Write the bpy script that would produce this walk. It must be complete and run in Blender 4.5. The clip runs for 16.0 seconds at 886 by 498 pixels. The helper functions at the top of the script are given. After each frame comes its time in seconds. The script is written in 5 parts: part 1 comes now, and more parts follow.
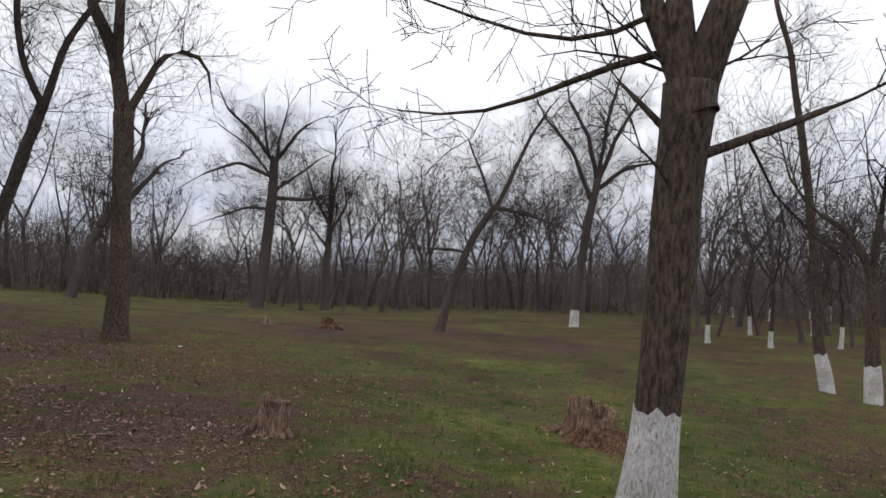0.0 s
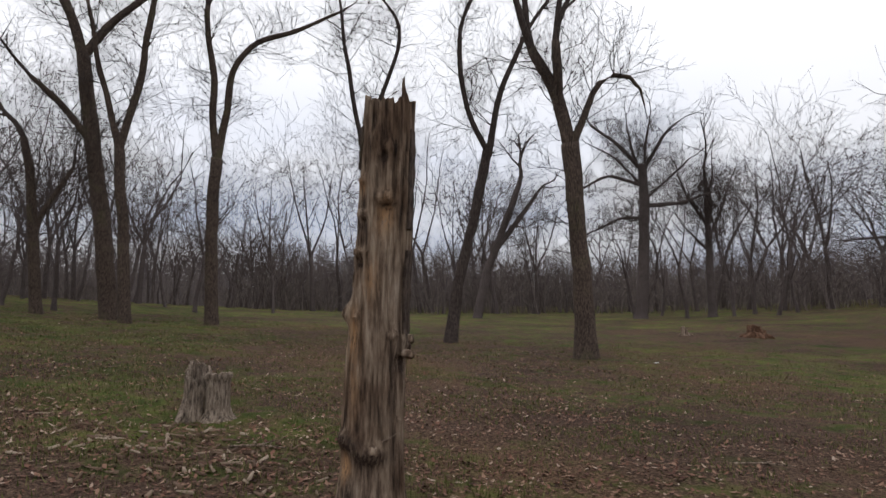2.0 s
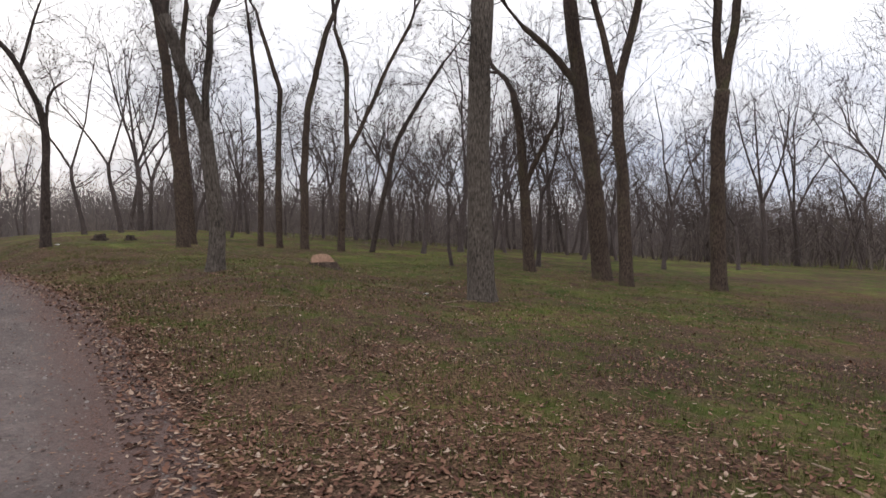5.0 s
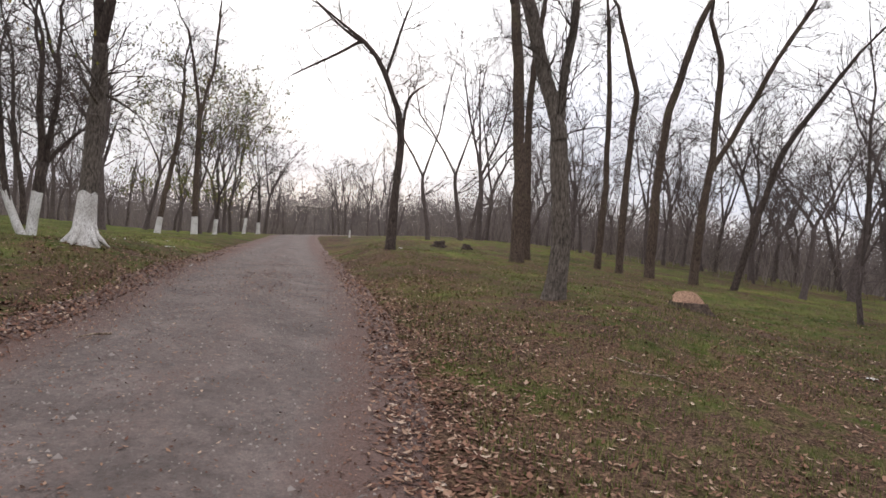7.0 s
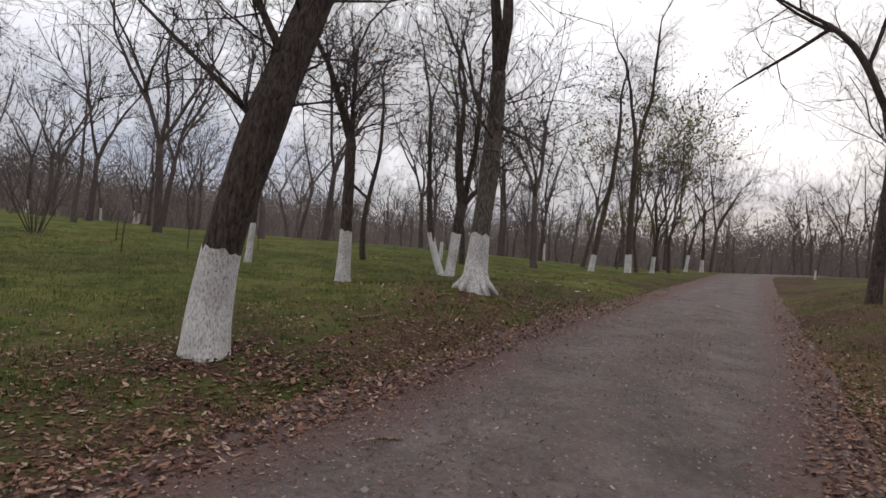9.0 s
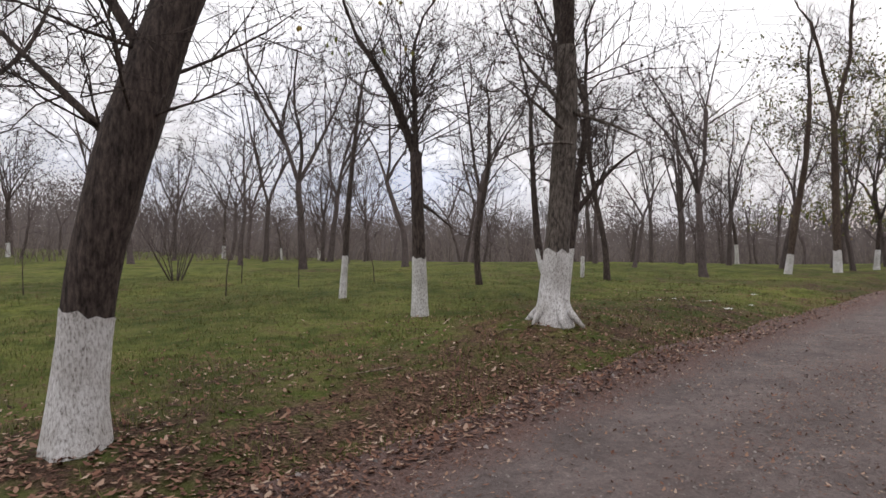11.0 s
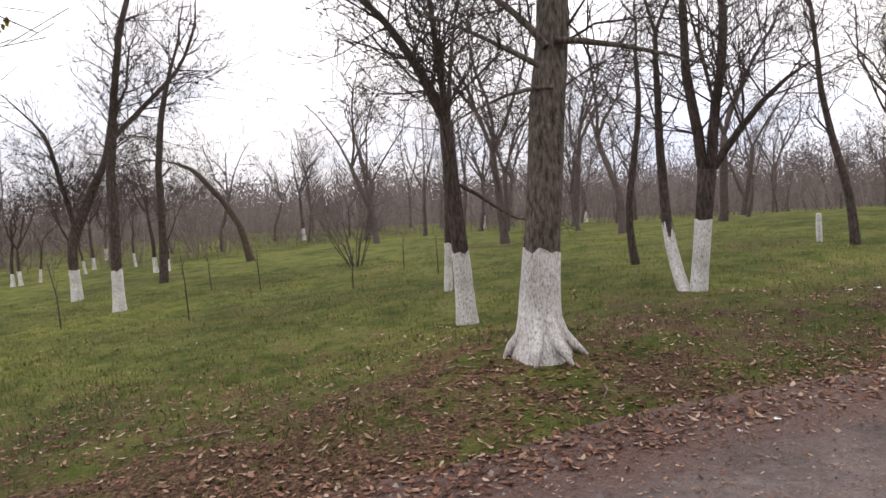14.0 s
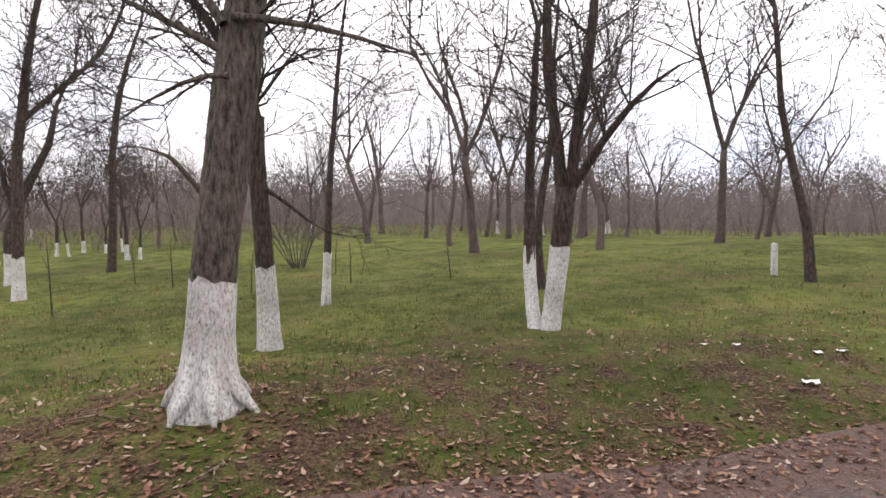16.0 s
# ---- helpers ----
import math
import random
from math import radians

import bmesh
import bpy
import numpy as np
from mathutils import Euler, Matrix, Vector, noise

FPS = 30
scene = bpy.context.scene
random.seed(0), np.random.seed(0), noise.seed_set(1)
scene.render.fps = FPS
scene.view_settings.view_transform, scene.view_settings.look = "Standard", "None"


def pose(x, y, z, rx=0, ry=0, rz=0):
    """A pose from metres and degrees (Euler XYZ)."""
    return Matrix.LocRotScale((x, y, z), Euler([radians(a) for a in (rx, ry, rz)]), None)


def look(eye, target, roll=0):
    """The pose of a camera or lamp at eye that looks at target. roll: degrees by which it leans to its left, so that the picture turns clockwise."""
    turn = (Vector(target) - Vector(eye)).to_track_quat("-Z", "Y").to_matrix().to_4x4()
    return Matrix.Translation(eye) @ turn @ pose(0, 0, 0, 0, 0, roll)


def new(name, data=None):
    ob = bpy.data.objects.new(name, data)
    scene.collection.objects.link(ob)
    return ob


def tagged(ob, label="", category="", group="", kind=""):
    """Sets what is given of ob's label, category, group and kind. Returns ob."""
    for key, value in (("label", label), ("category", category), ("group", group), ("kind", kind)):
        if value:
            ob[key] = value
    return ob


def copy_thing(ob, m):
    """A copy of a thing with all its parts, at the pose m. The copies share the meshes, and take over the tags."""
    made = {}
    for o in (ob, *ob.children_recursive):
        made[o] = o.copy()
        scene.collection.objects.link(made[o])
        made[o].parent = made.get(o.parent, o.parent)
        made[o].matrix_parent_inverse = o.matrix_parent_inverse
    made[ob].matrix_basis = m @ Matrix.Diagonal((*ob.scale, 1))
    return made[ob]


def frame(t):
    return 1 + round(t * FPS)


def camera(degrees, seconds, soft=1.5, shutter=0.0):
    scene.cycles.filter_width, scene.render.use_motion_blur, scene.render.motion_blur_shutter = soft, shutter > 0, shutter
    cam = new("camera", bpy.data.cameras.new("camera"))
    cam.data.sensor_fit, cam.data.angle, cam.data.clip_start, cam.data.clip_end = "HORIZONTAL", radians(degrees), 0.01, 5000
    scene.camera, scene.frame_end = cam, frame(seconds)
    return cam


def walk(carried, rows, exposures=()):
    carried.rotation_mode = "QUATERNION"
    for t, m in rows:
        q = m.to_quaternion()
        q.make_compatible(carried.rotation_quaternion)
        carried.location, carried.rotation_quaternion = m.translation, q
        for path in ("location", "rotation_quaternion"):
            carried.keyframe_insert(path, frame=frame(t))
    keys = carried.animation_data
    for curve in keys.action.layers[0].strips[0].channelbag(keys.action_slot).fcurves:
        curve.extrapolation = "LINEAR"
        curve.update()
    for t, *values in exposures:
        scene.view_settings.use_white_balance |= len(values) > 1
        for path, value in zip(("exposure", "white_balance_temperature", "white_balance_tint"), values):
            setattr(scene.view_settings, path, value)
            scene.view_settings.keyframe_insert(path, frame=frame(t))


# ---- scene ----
# ================= camera =================
cam = camera(68.59, 16.0, soft=1.6)
PATH = [
    (0, 0.004, -0.021, 1.604, 93.79, -4.03, 7.73),
    (0.5, -0.498, -0.367, 1.645, 92.40, -0.76, 13.36),
    (1, -1.056, -0.622, 1.645, 93.90, 2.11, 22.55),
    (1.5, -1.620, -0.744, 1.622, 93.51, 1.21, 30.29),
    (2, -2.372, -0.833, 1.656, 93.56, 0.36, 37.16),
    (2.5, -3.035, -0.982, 1.713, 94.04, -0.02, 41.93),
    (3, -3.742, -1.148, 1.782, 94.99, -0.45, 46.67),
    (3.5, -4.512, -1.367, 1.837, 94.26, -1.23, 52.98),
    (3.7, -4.806, -1.449, 1.853, 93.35, -1.14, 55.65),
    (5.8, -7.955, -1.458, 2.081, 88.77, -0.47, 80.87),
    (6, -8.288, -1.480, 2.079, 88.91, -1.20, 83.70),
    (6.5, -9.136, -1.598, 2.095, 88.89, -3.28, 90.42),
    (7, -9.893, -1.716, 2.127, 89.68, -4.92, 98.84),
    (7.5, -10.582, -1.819, 2.170, 90.72, -4.88, 107.99),
    (8, -11.221, -1.944, 2.202, 91.21, -6.25, 118.53),
    (8.5, -11.858, -2.146, 2.276, 90.10, -5.06, 128.01),
    (9, -12.458, -2.358, 2.365, 89.12, -5.56, 137.20),
    (9.5, -13.092, -2.508, 2.416, 89.05, -2.91, 143.71),
    (9.7, -13.298, -2.565, 2.442, 89.17, -1.99, 145.00),
    (11.8, -15.921, -2.882, 2.611, 88.72, 2.18, 163.87),
    (12, -16.149, -2.922, 2.637, 88.44, 3.50, 166.92),
    (12.5, -16.766, -3.050, 2.710, 88.20, 3.65, 174.58),
    (13, -17.411, -3.269, 2.798, 87.90, 3.94, 180.24),
    (13.5, -18.109, -3.538, 2.815, 87.06, 3.64, 179.36),
    (14, -18.804, -3.862, 2.849, 86.66, 4.19, 181.36),
    (14.5, -19.433, -4.103, 2.868, 86.18, 4.18, 183.40),
    (15, -20.100, -4.396, 2.900, 85.94, 4.10, 187.37),
    (15.5, -20.732, -4.672, 2.892, 86.73, 3.92, 188.37),
    (16, -21.361, -5.097, 2.873, 86.87, 0.93, 185.99),
]
walk(cam, [(t, pose(x, y, z, rx, ry, rz)) for t, x, y, z, rx, ry, rz in PATH],
     exposures=[(0, -1.04, 6220, 11), (2, -1.08, 6270, 10.5), (3.7, -1.12, 6270, 10.8), (6, -0.42, 6460, 12), (7, -0.44, 6460, 12), (8, -0.88, 6420, 12),
                (9, -1.04, 6420, 12.5), (9.7, -0.90, 6440, 12.5), (12, -0.54, 6510, 13.3), (14, -0.24, 6610, 13.5), (16, 0.00, 6610, 13.5)])

# ================= light =================
SUN_EL, SUN_ROT = radians(14), radians(250)
world = bpy.data.worlds.new("overcast")
scene.world = world
world.use_nodes = True
wn, wl = world.node_tree.nodes, world.node_tree.links
wn.clear()
w_out = wn.new("ShaderNodeOutputWorld")
w_bg = wn.new("ShaderNodeBackground")
w_sky = wn.new("ShaderNodeTexSky")
w_sky.sky_type, w_sky.sun_disc = "NISHITA", False
w_sky.sun_elevation, w_sky.sun_rotation = SUN_EL, SUN_ROT
w_tc = wn.new("ShaderNodeTexCoord")
w_map = wn.new("ShaderNodeMapping")
w_map.inputs["Scale"].default_value = (1.0, 1.0, 3.2)
w_noise = wn.new("ShaderNodeTexNoise")
w_noise.inputs["Scale"].default_value = 2.2
w_noise.inputs["Detail"].default_value = 3
w_ramp = wn.new("ShaderNodeValToRGB")
w_ramp.color_ramp.elements[0].position, w_ramp.color_ramp.elements[0].color = 0.36, (0, 0, 0, 1)
w_ramp.color_ramp.elements[1].position, w_ramp.color_ramp.elements[1].color = 0.60, (1, 1, 1, 1)
# an overcast sky: bright overhead, cooler and duller cloud low down
w_sep = wn.new("ShaderNodeSeparateXYZ")
w_up = wn.new("ShaderNodeMapRange")
w_up.inputs["From Min"].default_value, w_up.inputs["From Max"].default_value = 0.10, 0.34
w_low = wn.new("ShaderNodeMixRGB")
w_low.inputs[1].default_value, w_low.inputs[2].default_value = (13.4, 14.4, 17.2, 1), (18.6, 18.4, 18.8, 1)
w_cloud = wn.new("ShaderNodeMixRGB")
w_cloud.inputs[2].default_value = (23.0, 22.7, 22.9, 1)
w_mix = wn.new("ShaderNodeMixRGB")
w_mix.inputs[0].default_value = 0.88
wl.new(w_tc.outputs["Generated"], w_map.inputs[0])
wl.new(w_map.outputs[0], w_noise.inputs["Vector"])
wl.new(w_noise.outputs[0], w_ramp.inputs[0])
wl.new(w_sky.outputs[0], w_mix.inputs[1])
wl.new(w_tc.outputs["Generated"], w_sep.inputs[0])
wl.new(w_sep.outputs["Z"], w_up.inputs["Value"])
wl.new(w_ramp.outputs[0], w_low.inputs[0])
wl.new(w_up.outputs[0], w_cloud.inputs[0])
wl.new(w_low.outputs[0], w_cloud.inputs[1])
wl.new(w_cloud.outputs[0], w_mix.inputs[2])
wl.new(w_mix.outputs[0], w_bg.inputs[0])
w_bg.inputs[1].default_value = 0.11
wl.new(w_bg.outputs[0], w_out.inputs[0])
sun = new("sun", bpy.data.lights.new("sun", "SUN"))
sun.data.energy, sun.data.angle, sun.data.color = 0.5, radians(25), (1.0, 0.93, 0.85)
sun.matrix_world = look((0, 0, 30), Vector((0, 0, 30)) - Vector((math.cos(SUN_EL + 0.4) * math.sin(SUN_ROT), math.cos(SUN_EL + 0.4) * math.cos(SUN_ROT), math.sin(SUN_EL + 0.4))))


# ================= materials =================
def nodes_of(name):
    m = bpy.data.materials.new(name)
    m.use_nodes = True
    n, l = m.node_tree.nodes, m.node_tree.links
    return m, n, l, n["Principled BSDF"]


def ramp(n, stops):
    r = n.new("ShaderNodeValToRGB")
    e = r.color_ramp.elements
    while len(e) < len(stops):
        e.new(0.5)
    for el, (p, c) in zip(e, stops):
        el.position, el.color = p, (*c, 1)
    return r


def noise_tex(n, l, coord, scale, detail=5, rough=0.55, squash=None):
    t = n.new("ShaderNodeTexNoise")
    t.inputs["Scale"].default_value, t.inputs["Detail"].default_value, t.inputs["Roughness"].default_value = scale, detail, rough
    if squash:
        mp = n.new("ShaderNodeMapping")
        mp.inputs["Scale"].default_value = squash
        l.new(coord, mp.inputs[0])
        coord = mp.outputs[0]
    l.new(coord, t.inputs["Vector"])
    return t


def mixrgb(n, l, fac, a, b, mode="MIX"):
    m = n.new("ShaderNodeMixRGB")
    m.blend_type = mode
    for k, v in enumerate((fac, a, b)):
        if hasattr(v, "is_linked"):
            l.new(v, m.inputs[k])
        elif k == 0:
            m.inputs[0].default_value = v
        else:
            m.inputs[k].default_value = (*v, 1)
    return m.outputs[0]


def bark(name, dark, light, tint, furrow=1.0, moss=0.0, run=0.8, grain=13.0):
    """Furrowed bark: stretched along the trunk, two scales of colour, deep bump."""
    m, n, l, b = nodes_of(name)
    tc = n.new("ShaderNodeTexCoord")
    big = noise_tex(n, l, tc.outputs["Object"], 1.6, 3)
    fur = noise_tex(n, l, tc.outputs["Object"], grain, 6, 0.68, (3.0, 3.0, run))
    fine = noise_tex(n, l, tc.outputs["Object"], 70.0, 3)
    r = ramp(n, [(0.36, dark), (0.52, light), (0.68, tint)])
    l.new(fur.outputs[0], r.inputs[0])
    c = mixrgb(n, l, 0.35, r.outputs[0], big.outputs[0], "OVERLAY")
    c = mixrgb(n, l, 0.25, c, fine.outputs[0], "OVERLAY")
    if moss:
        mr = ramp(n, [(0.55, (0, 0, 0)), (0.75, (moss, moss, moss))])
        l.new(big.outputs[0], mr.inputs[0])
        c = mixrgb(n, l, mr.outputs[0], c, (0.09, 0.10, 0.035))
    l.new(c, b.inputs["Base Color"])
    b.inputs["Roughness"].default_value = 0.92
    b.inputs["Specular IOR Level"].default_value = 0.2
    bp = n.new("ShaderNodeBump")
    bp.inputs["Strength"].default_value, bp.inputs["Distance"].default_value = 0.9 * furrow, 0.03
    l.new(fur.outputs[0], bp.inputs["Height"])
    l.new(bp.outputs[0], b.inputs["Normal"])
    return m


BARK = bark("bark_brown", (0.030, 0.021, 0.017), (0.090, 0.065, 0.051), (0.155, 0.116, 0.092), 1.0, 0.4, 0.9)
BARK_GREY = bark("bark_grey", (0.035, 0.029, 0.025), (0.12, 0.10, 0.085), (0.20, 0.17, 0.145))
BARK_DARK = bark("bark_dark", (0.022, 0.017, 0.015), (0.070, 0.053, 0.046), (0.125, 0.096, 0.082))
# bark for far trees, lightened in colour to imitate haze
BARK_FAR = bark("bark_far_hazed", (0.050, 0.040, 0.038), (0.105, 0.083, 0.078), (0.155, 0.125, 0.116))
DEADWOOD = bark("dead_wood", (0.045, 0.031, 0.022), (0.27, 0.20, 0.148), (0.50, 0.41, 0.32), 1.7, 0.0, 0.4, 8.0)
GREYWOOD = bark("weathered_wood", (0.06, 0.045, 0.036), (0.27, 0.21, 0.16), (0.45, 0.37, 0.29), 1.4, 0.0, 0.5)
ROTWOOD = bark("rotten_wood", (0.035, 0.018, 0.010), (0.15, 0.08, 0.05), (0.30, 0.19, 0.12), 1.2)
BROWNWOOD = bark("crumbling_wood", (0.065, 0.038, 0.026), (0.26, 0.165, 0.115), (0.44, 0.31, 0.23), 1.4, 0.0, 0.5)
CUTWOOD = bark("cut_wood", (0.11, 0.062, 0.042), (0.29, 0.175, 0.118), (0.40, 0.27, 0.19), 0.4)


def whitewash():
    m, n, l, b = nodes_of("whitewash")
    tc = n.new("ShaderNodeTexCoord")
    fur = noise_tex(n, l, tc.outputs["Object"], 30.0, 6, 0.72, (2.2, 2.2, 0.9))
    big = noise_tex(n, l, tc.outputs["Object"], 3.0, 4)
    r = ramp(n, [(0.32, (0.12, 0.10, 0.09)), (0.43, (0.46, 0.44, 0.42)), (0.56, (0.74, 0.73, 0.72))])
    l.new(fur.outputs[0], r.inputs[0])
    r2 = ramp(n, [(0.35, (0.66, 0.64, 0.61)), (0.6, (1, 1, 1))])
    l.new(big.outputs[0], r2.inputs[0])
    c = mixrgb(n, l, 0.8, r.outputs[0], r2.outputs[0], "MULTIPLY")
    l.new(c, b.inputs["Base Color"])
    b.inputs["Roughness"].default_value = 0.95
    bp = n.new("ShaderNodeBump")
    bp.inputs["Strength"].default_value, bp.inputs["Distance"].default_value = 0.8, 0.02
    l.new(fur.outputs[0], bp.inputs["Height"])
    l.new(bp.outputs[0], b.inputs["Normal"])
    return m


WASH = whitewash()


def ground_mat():
    m, n, l, b = nodes_of("meadow")
    tc = n.new("ShaderNodeTexCoord")
    co = tc.outputs["Object"]
    at = n.new("ShaderNodeAttribute")
    at.attribute_name = "litter"
    big = noise_tex(n, l, co, 0.35, 5, 0.6)
    mid = noise_tex(n, l, co, 2.3, 6, 0.65)
    fine = noise_tex(n, l, co, 38.0, 4, 0.7)
    patch = noise_tex(n, l, co, 0.8, 6, 0.7)
    blend = mixrgb(n, l, 0.45, mid.outputs[0], patch.outputs[0])
    grass = ramp(n, [(0.30, (0.030, 0.038, 0.010)), (0.44, (0.064, 0.080, 0.019)), (0.53, (0.112, 0.124, 0.033)), (0.62, (0.150, 0.138, 0.050)), (0.72, (0.175, 0.135, 0.066))])
    l.new(blend, grass.inputs[0])
    dead = ramp(n, [(0.30, (0.022, 0.014, 0.009)), (0.5, (0.082, 0.051, 0.035)), (0.72, (0.195, 0.128, 0.090))])
    l.new(fine.outputs[0], dead.inputs[0])
    # how much litter: the laid-down amount, broken up by two noises
    add = n.new("ShaderNodeMath")
    add.operation = "ADD"
    l.new(at.outputs["Fac"], add.inputs[0])
    s = n.new("ShaderNodeMath")
    s.operation, s.inputs[1].default_value = "MULTIPLY_ADD", 2.2
    s.inputs[2].default_value = -1.1
    l.new(mid.outputs[0], s.inputs[0])
    l.new(s.outputs[0], add.inputs[1])
    add2 = n.new("ShaderNodeMath")
    add2.operation = "ADD"
    s2 = n.new("ShaderNodeMath")
    s2.operation, s2.inputs[1].default_value, s2.inputs[2].default_value = "MULTIPLY_ADD", 1.6, -0.8
    l.new(big.outputs[0], s2.inputs[0])
    l.new(add.outputs[0], add2.inputs[0])
    l.new(s2.outputs[0], add2.inputs[1])
    fr = ramp(n, [(0.28, (0, 0, 0)), (0.72, (1, 1, 1))])
    l.new(add2.outputs[0], fr.inputs[0])
    c = mixrgb(n, l, fr.outputs[0], grass.outputs[0], dead.outputs[0])
    c = mixrgb(n, l, 0.5, c, fine.outputs[0], "OVERLAY")
    clod = noise_tex(n, l, co, 9.0, 4, 0.6)
    c = mixrgb(n, l, 0.45, c, clod.outputs[0], "OVERLAY")
    broad = ramp(n, [(0.34, (0.33, 0.33, 0.36)), (0.5, (0.5, 0.5, 0.5)), (0.66, (0.66, 0.64, 0.52))])
    l.new(noise_tex(n, l, co, 0.22, 4, 0.6).outputs[0], broad.inputs[0])
    c = mixrgb(n, l, 0.8, c, broad.outputs[0], "OVERLAY")
    l.new(c, b.inputs["Base Color"])
    b.inputs["Roughness"].default_value = 1.0
    b.inputs["Specular IOR Level"].default_value = 0.1
    bp = n.new("ShaderNodeBump")
    bp.inputs["Strength"].default_value, bp.inputs["Distance"].default_value = 0.7, 0.05
    l.new(fine.outputs[0], bp.inputs["Height"])
    l.new(bp.outputs[0], b.inputs["Normal"])
    return m


def road_mat():
    m, n, l, b = nodes_of("worn_gravel")
    tc = n.new("ShaderNodeTexCoord")
    co = tc.outputs["Object"]
    at = n.new("ShaderNodeAttribute")
    at.attribute_name = "verge"
    big = noise_tex(n, l, co, 1.5, 6, 0.68)
    fine = noise_tex(n, l, co, 55.0, 4, 0.7)
    vor = n.new("ShaderNodeTexVoronoi")
    vor.inputs["Scale"].default_value = 42.0
    l.new(co, vor.inputs["Vector"])
    base = ramp(n, [(0.34, (0.058, 0.041, 0.037)), (0.5, (0.116, 0.086, 0.079)), (0.66, (0.175, 0.136, 0.127))])
    l.new(big.outputs[0], base.inputs[0])
    grit = mixrgb(n, l, 0.85, base.outputs[0], fine.outputs[0], "OVERLAY")
    pebble = ramp(n, [(0.0, (0.27, 0.24, 0.225)), (0.16, (0.12, 0.098, 0.09)), (0.4, (0.10, 0.08, 0.073))])
    l.new(vor.outputs["Distance"], pebble.inputs[0])
    grit = mixrgb(n, l, 0.35, grit, pebble.outputs[0])
    grit = mixrgb(n, l, 0.85, grit, noise_tex(n, l, co, 14.0, 6, 0.75).outputs[0], "OVERLAY")
    dirt = ramp(n, [(0.3, (0.056, 0.031, 0.026)), (0.7, (0.152, 0.090, 0.074))])
    l.new(fine.outputs[0], dirt.inputs[0])
    add = n.new("ShaderNodeMath")
    add.operation = "MULTIPLY_ADD"
    add.inputs[1].default_value = 0.9
    l.new(big.outputs[0], add.inputs[0])
    l.new(at.outputs["Fac"], add.inputs[2])
    fr = ramp(n, [(0.62, (0, 0, 0)), (1.05, (1, 1, 1))])
    l.new(add.outputs[0], fr.inputs[0])
    c = mixrgb(n, l, fr.outputs[0], grit, dirt.outputs[0])
    l.new(c, b.inputs["Base Color"])
    b.inputs["Roughness"].default_value = 0.9
    bp = n.new("ShaderNodeBump")
    bp.inputs["Strength"].default_value, bp.inputs["Distance"].default_value = 0.9, 0.02
    l.new(fine.outputs[0], bp.inputs["Height"])
    l.new(bp.outputs[0], b.inputs["Normal"])
    return m


def island_mat(name, stops, rough=0.9):
    """Colour that differs from piece to piece of one joined mesh."""
    m, n, l, b = nodes_of(name)
    g = n.new("ShaderNodeNewGeometry")
    r = ramp(n, stops)
    l.new(g.outputs["Random Per Island"], r.inputs[0])
    l.new(r.outputs[0], b.inputs["Base Color"])
    b.inputs["Roughness"].default_value = rough
    b.inputs["Specular IOR Level"].default_value = 0.2
    return m


LEAF = island_mat("fallen_leaf", [(0.0, (0.034, 0.018, 0.012)), (0.3, (0.100, 0.047, 0.033)), (0.6, (0.180, 0.090, 0.060)), (0.86, (0.26, 0.158, 0.108)), (1.0, (0.40, 0.31, 0.24))])
BLADE = island_mat("grass_blade", [(0.0, (0.058, 0.070, 0.020)), (0.4, (0.088, 0.104, 0.028)), (0.65, (0.130, 0.134, 0.043)), (0.85, (0.17, 0.150, 0.064)), (1.0, (0.22, 0.175, 0.09))])
# stem browns raised so that the colour carries the haze of distance
THICKET = island_mat("thicket_stem_hazed", [(0.0, (0.085, 0.066, 0.061)), (0.5, (0.150, 0.120, 0.110)), (1.0, (0.24, 0.20, 0.18))])
PAPER = island_mat("litter_scrap", [(0.0, (0.5, 0.5, 0.48)), (1.0, (0.75, 0.75, 0.74))], 0.6)
GREENLEAF = island_mat("late_leaf", [(0.0, (0.08, 0.105, 0.022)), (0.6, (0.16, 0.18, 0.04)), (1.0, (0.30, 0.21, 0.06))])
PEBBLE = island_mat("pebble", [(0.0, (0.10, 0.09, 0.085)), (0.7, (0.17, 0.145, 0.135)), (1.0, (0.27, 0.24, 0.225))])


# ================= the lie of the land =================
LAND = [0.8438, -1.8086, -1.5531, 0.4003, 0.3863, -0.246, 0.637, 0.9825, 3.4357]


ROAD = [(30, 6.0), (12, 1.2), (0, -1.5), (-9, -2.95), (-14, -4.05), (-19.5, -6.0), (-23, -7.4), (-29.3, -9.9), (-38, -13.35), (-48, -17.2), (-56, -20.2), (-62, -21.4), (-70, -20.2), (-82, -14.5), (-100, -4.0)]


def road_y(x):
    xs = [p[0] for p in reversed(ROAD)]
    ys = [p[1] for p in reversed(ROAD)]
    x = np.asarray(x, float)
    return (np.interp(x - 2, xs, ys) + np.interp(x, xs, ys) + np.interp(x + 2, xs, ys)) / 3


def off_road(x, y):
    """Metres across from the road's middle line, positive towards the wood."""
    return (y - road_y(x)) * 0.925


DIP_X = [-100, -70, -58, -50, -42, -34, -28, -24, -20.5, -18]
DIP = [0.05, 0.12, 0.36, 0.66, 0.77, 0.67, 0.46, 0.28, 0.10, 0.0]


def dip(x, y):
    """How far the road ahead lies below the general lie of the land, and how that runs out to both sides."""
    d = off_road(x, y)
    right = np.clip(1 - (d - 1.6) / (1.8 + np.maximum(0, -32 - x) * 0.3), 0, 1)
    left = np.exp(-(np.maximum(0, -d - 1.6) / 9) ** 2)
    at_x = x + 0.7 * np.maximum(0, -d - 1.6)
    return np.interp(at_x, DIP_X, DIP) * np.where(d > 0, right * right * (3 - 2 * right), left)


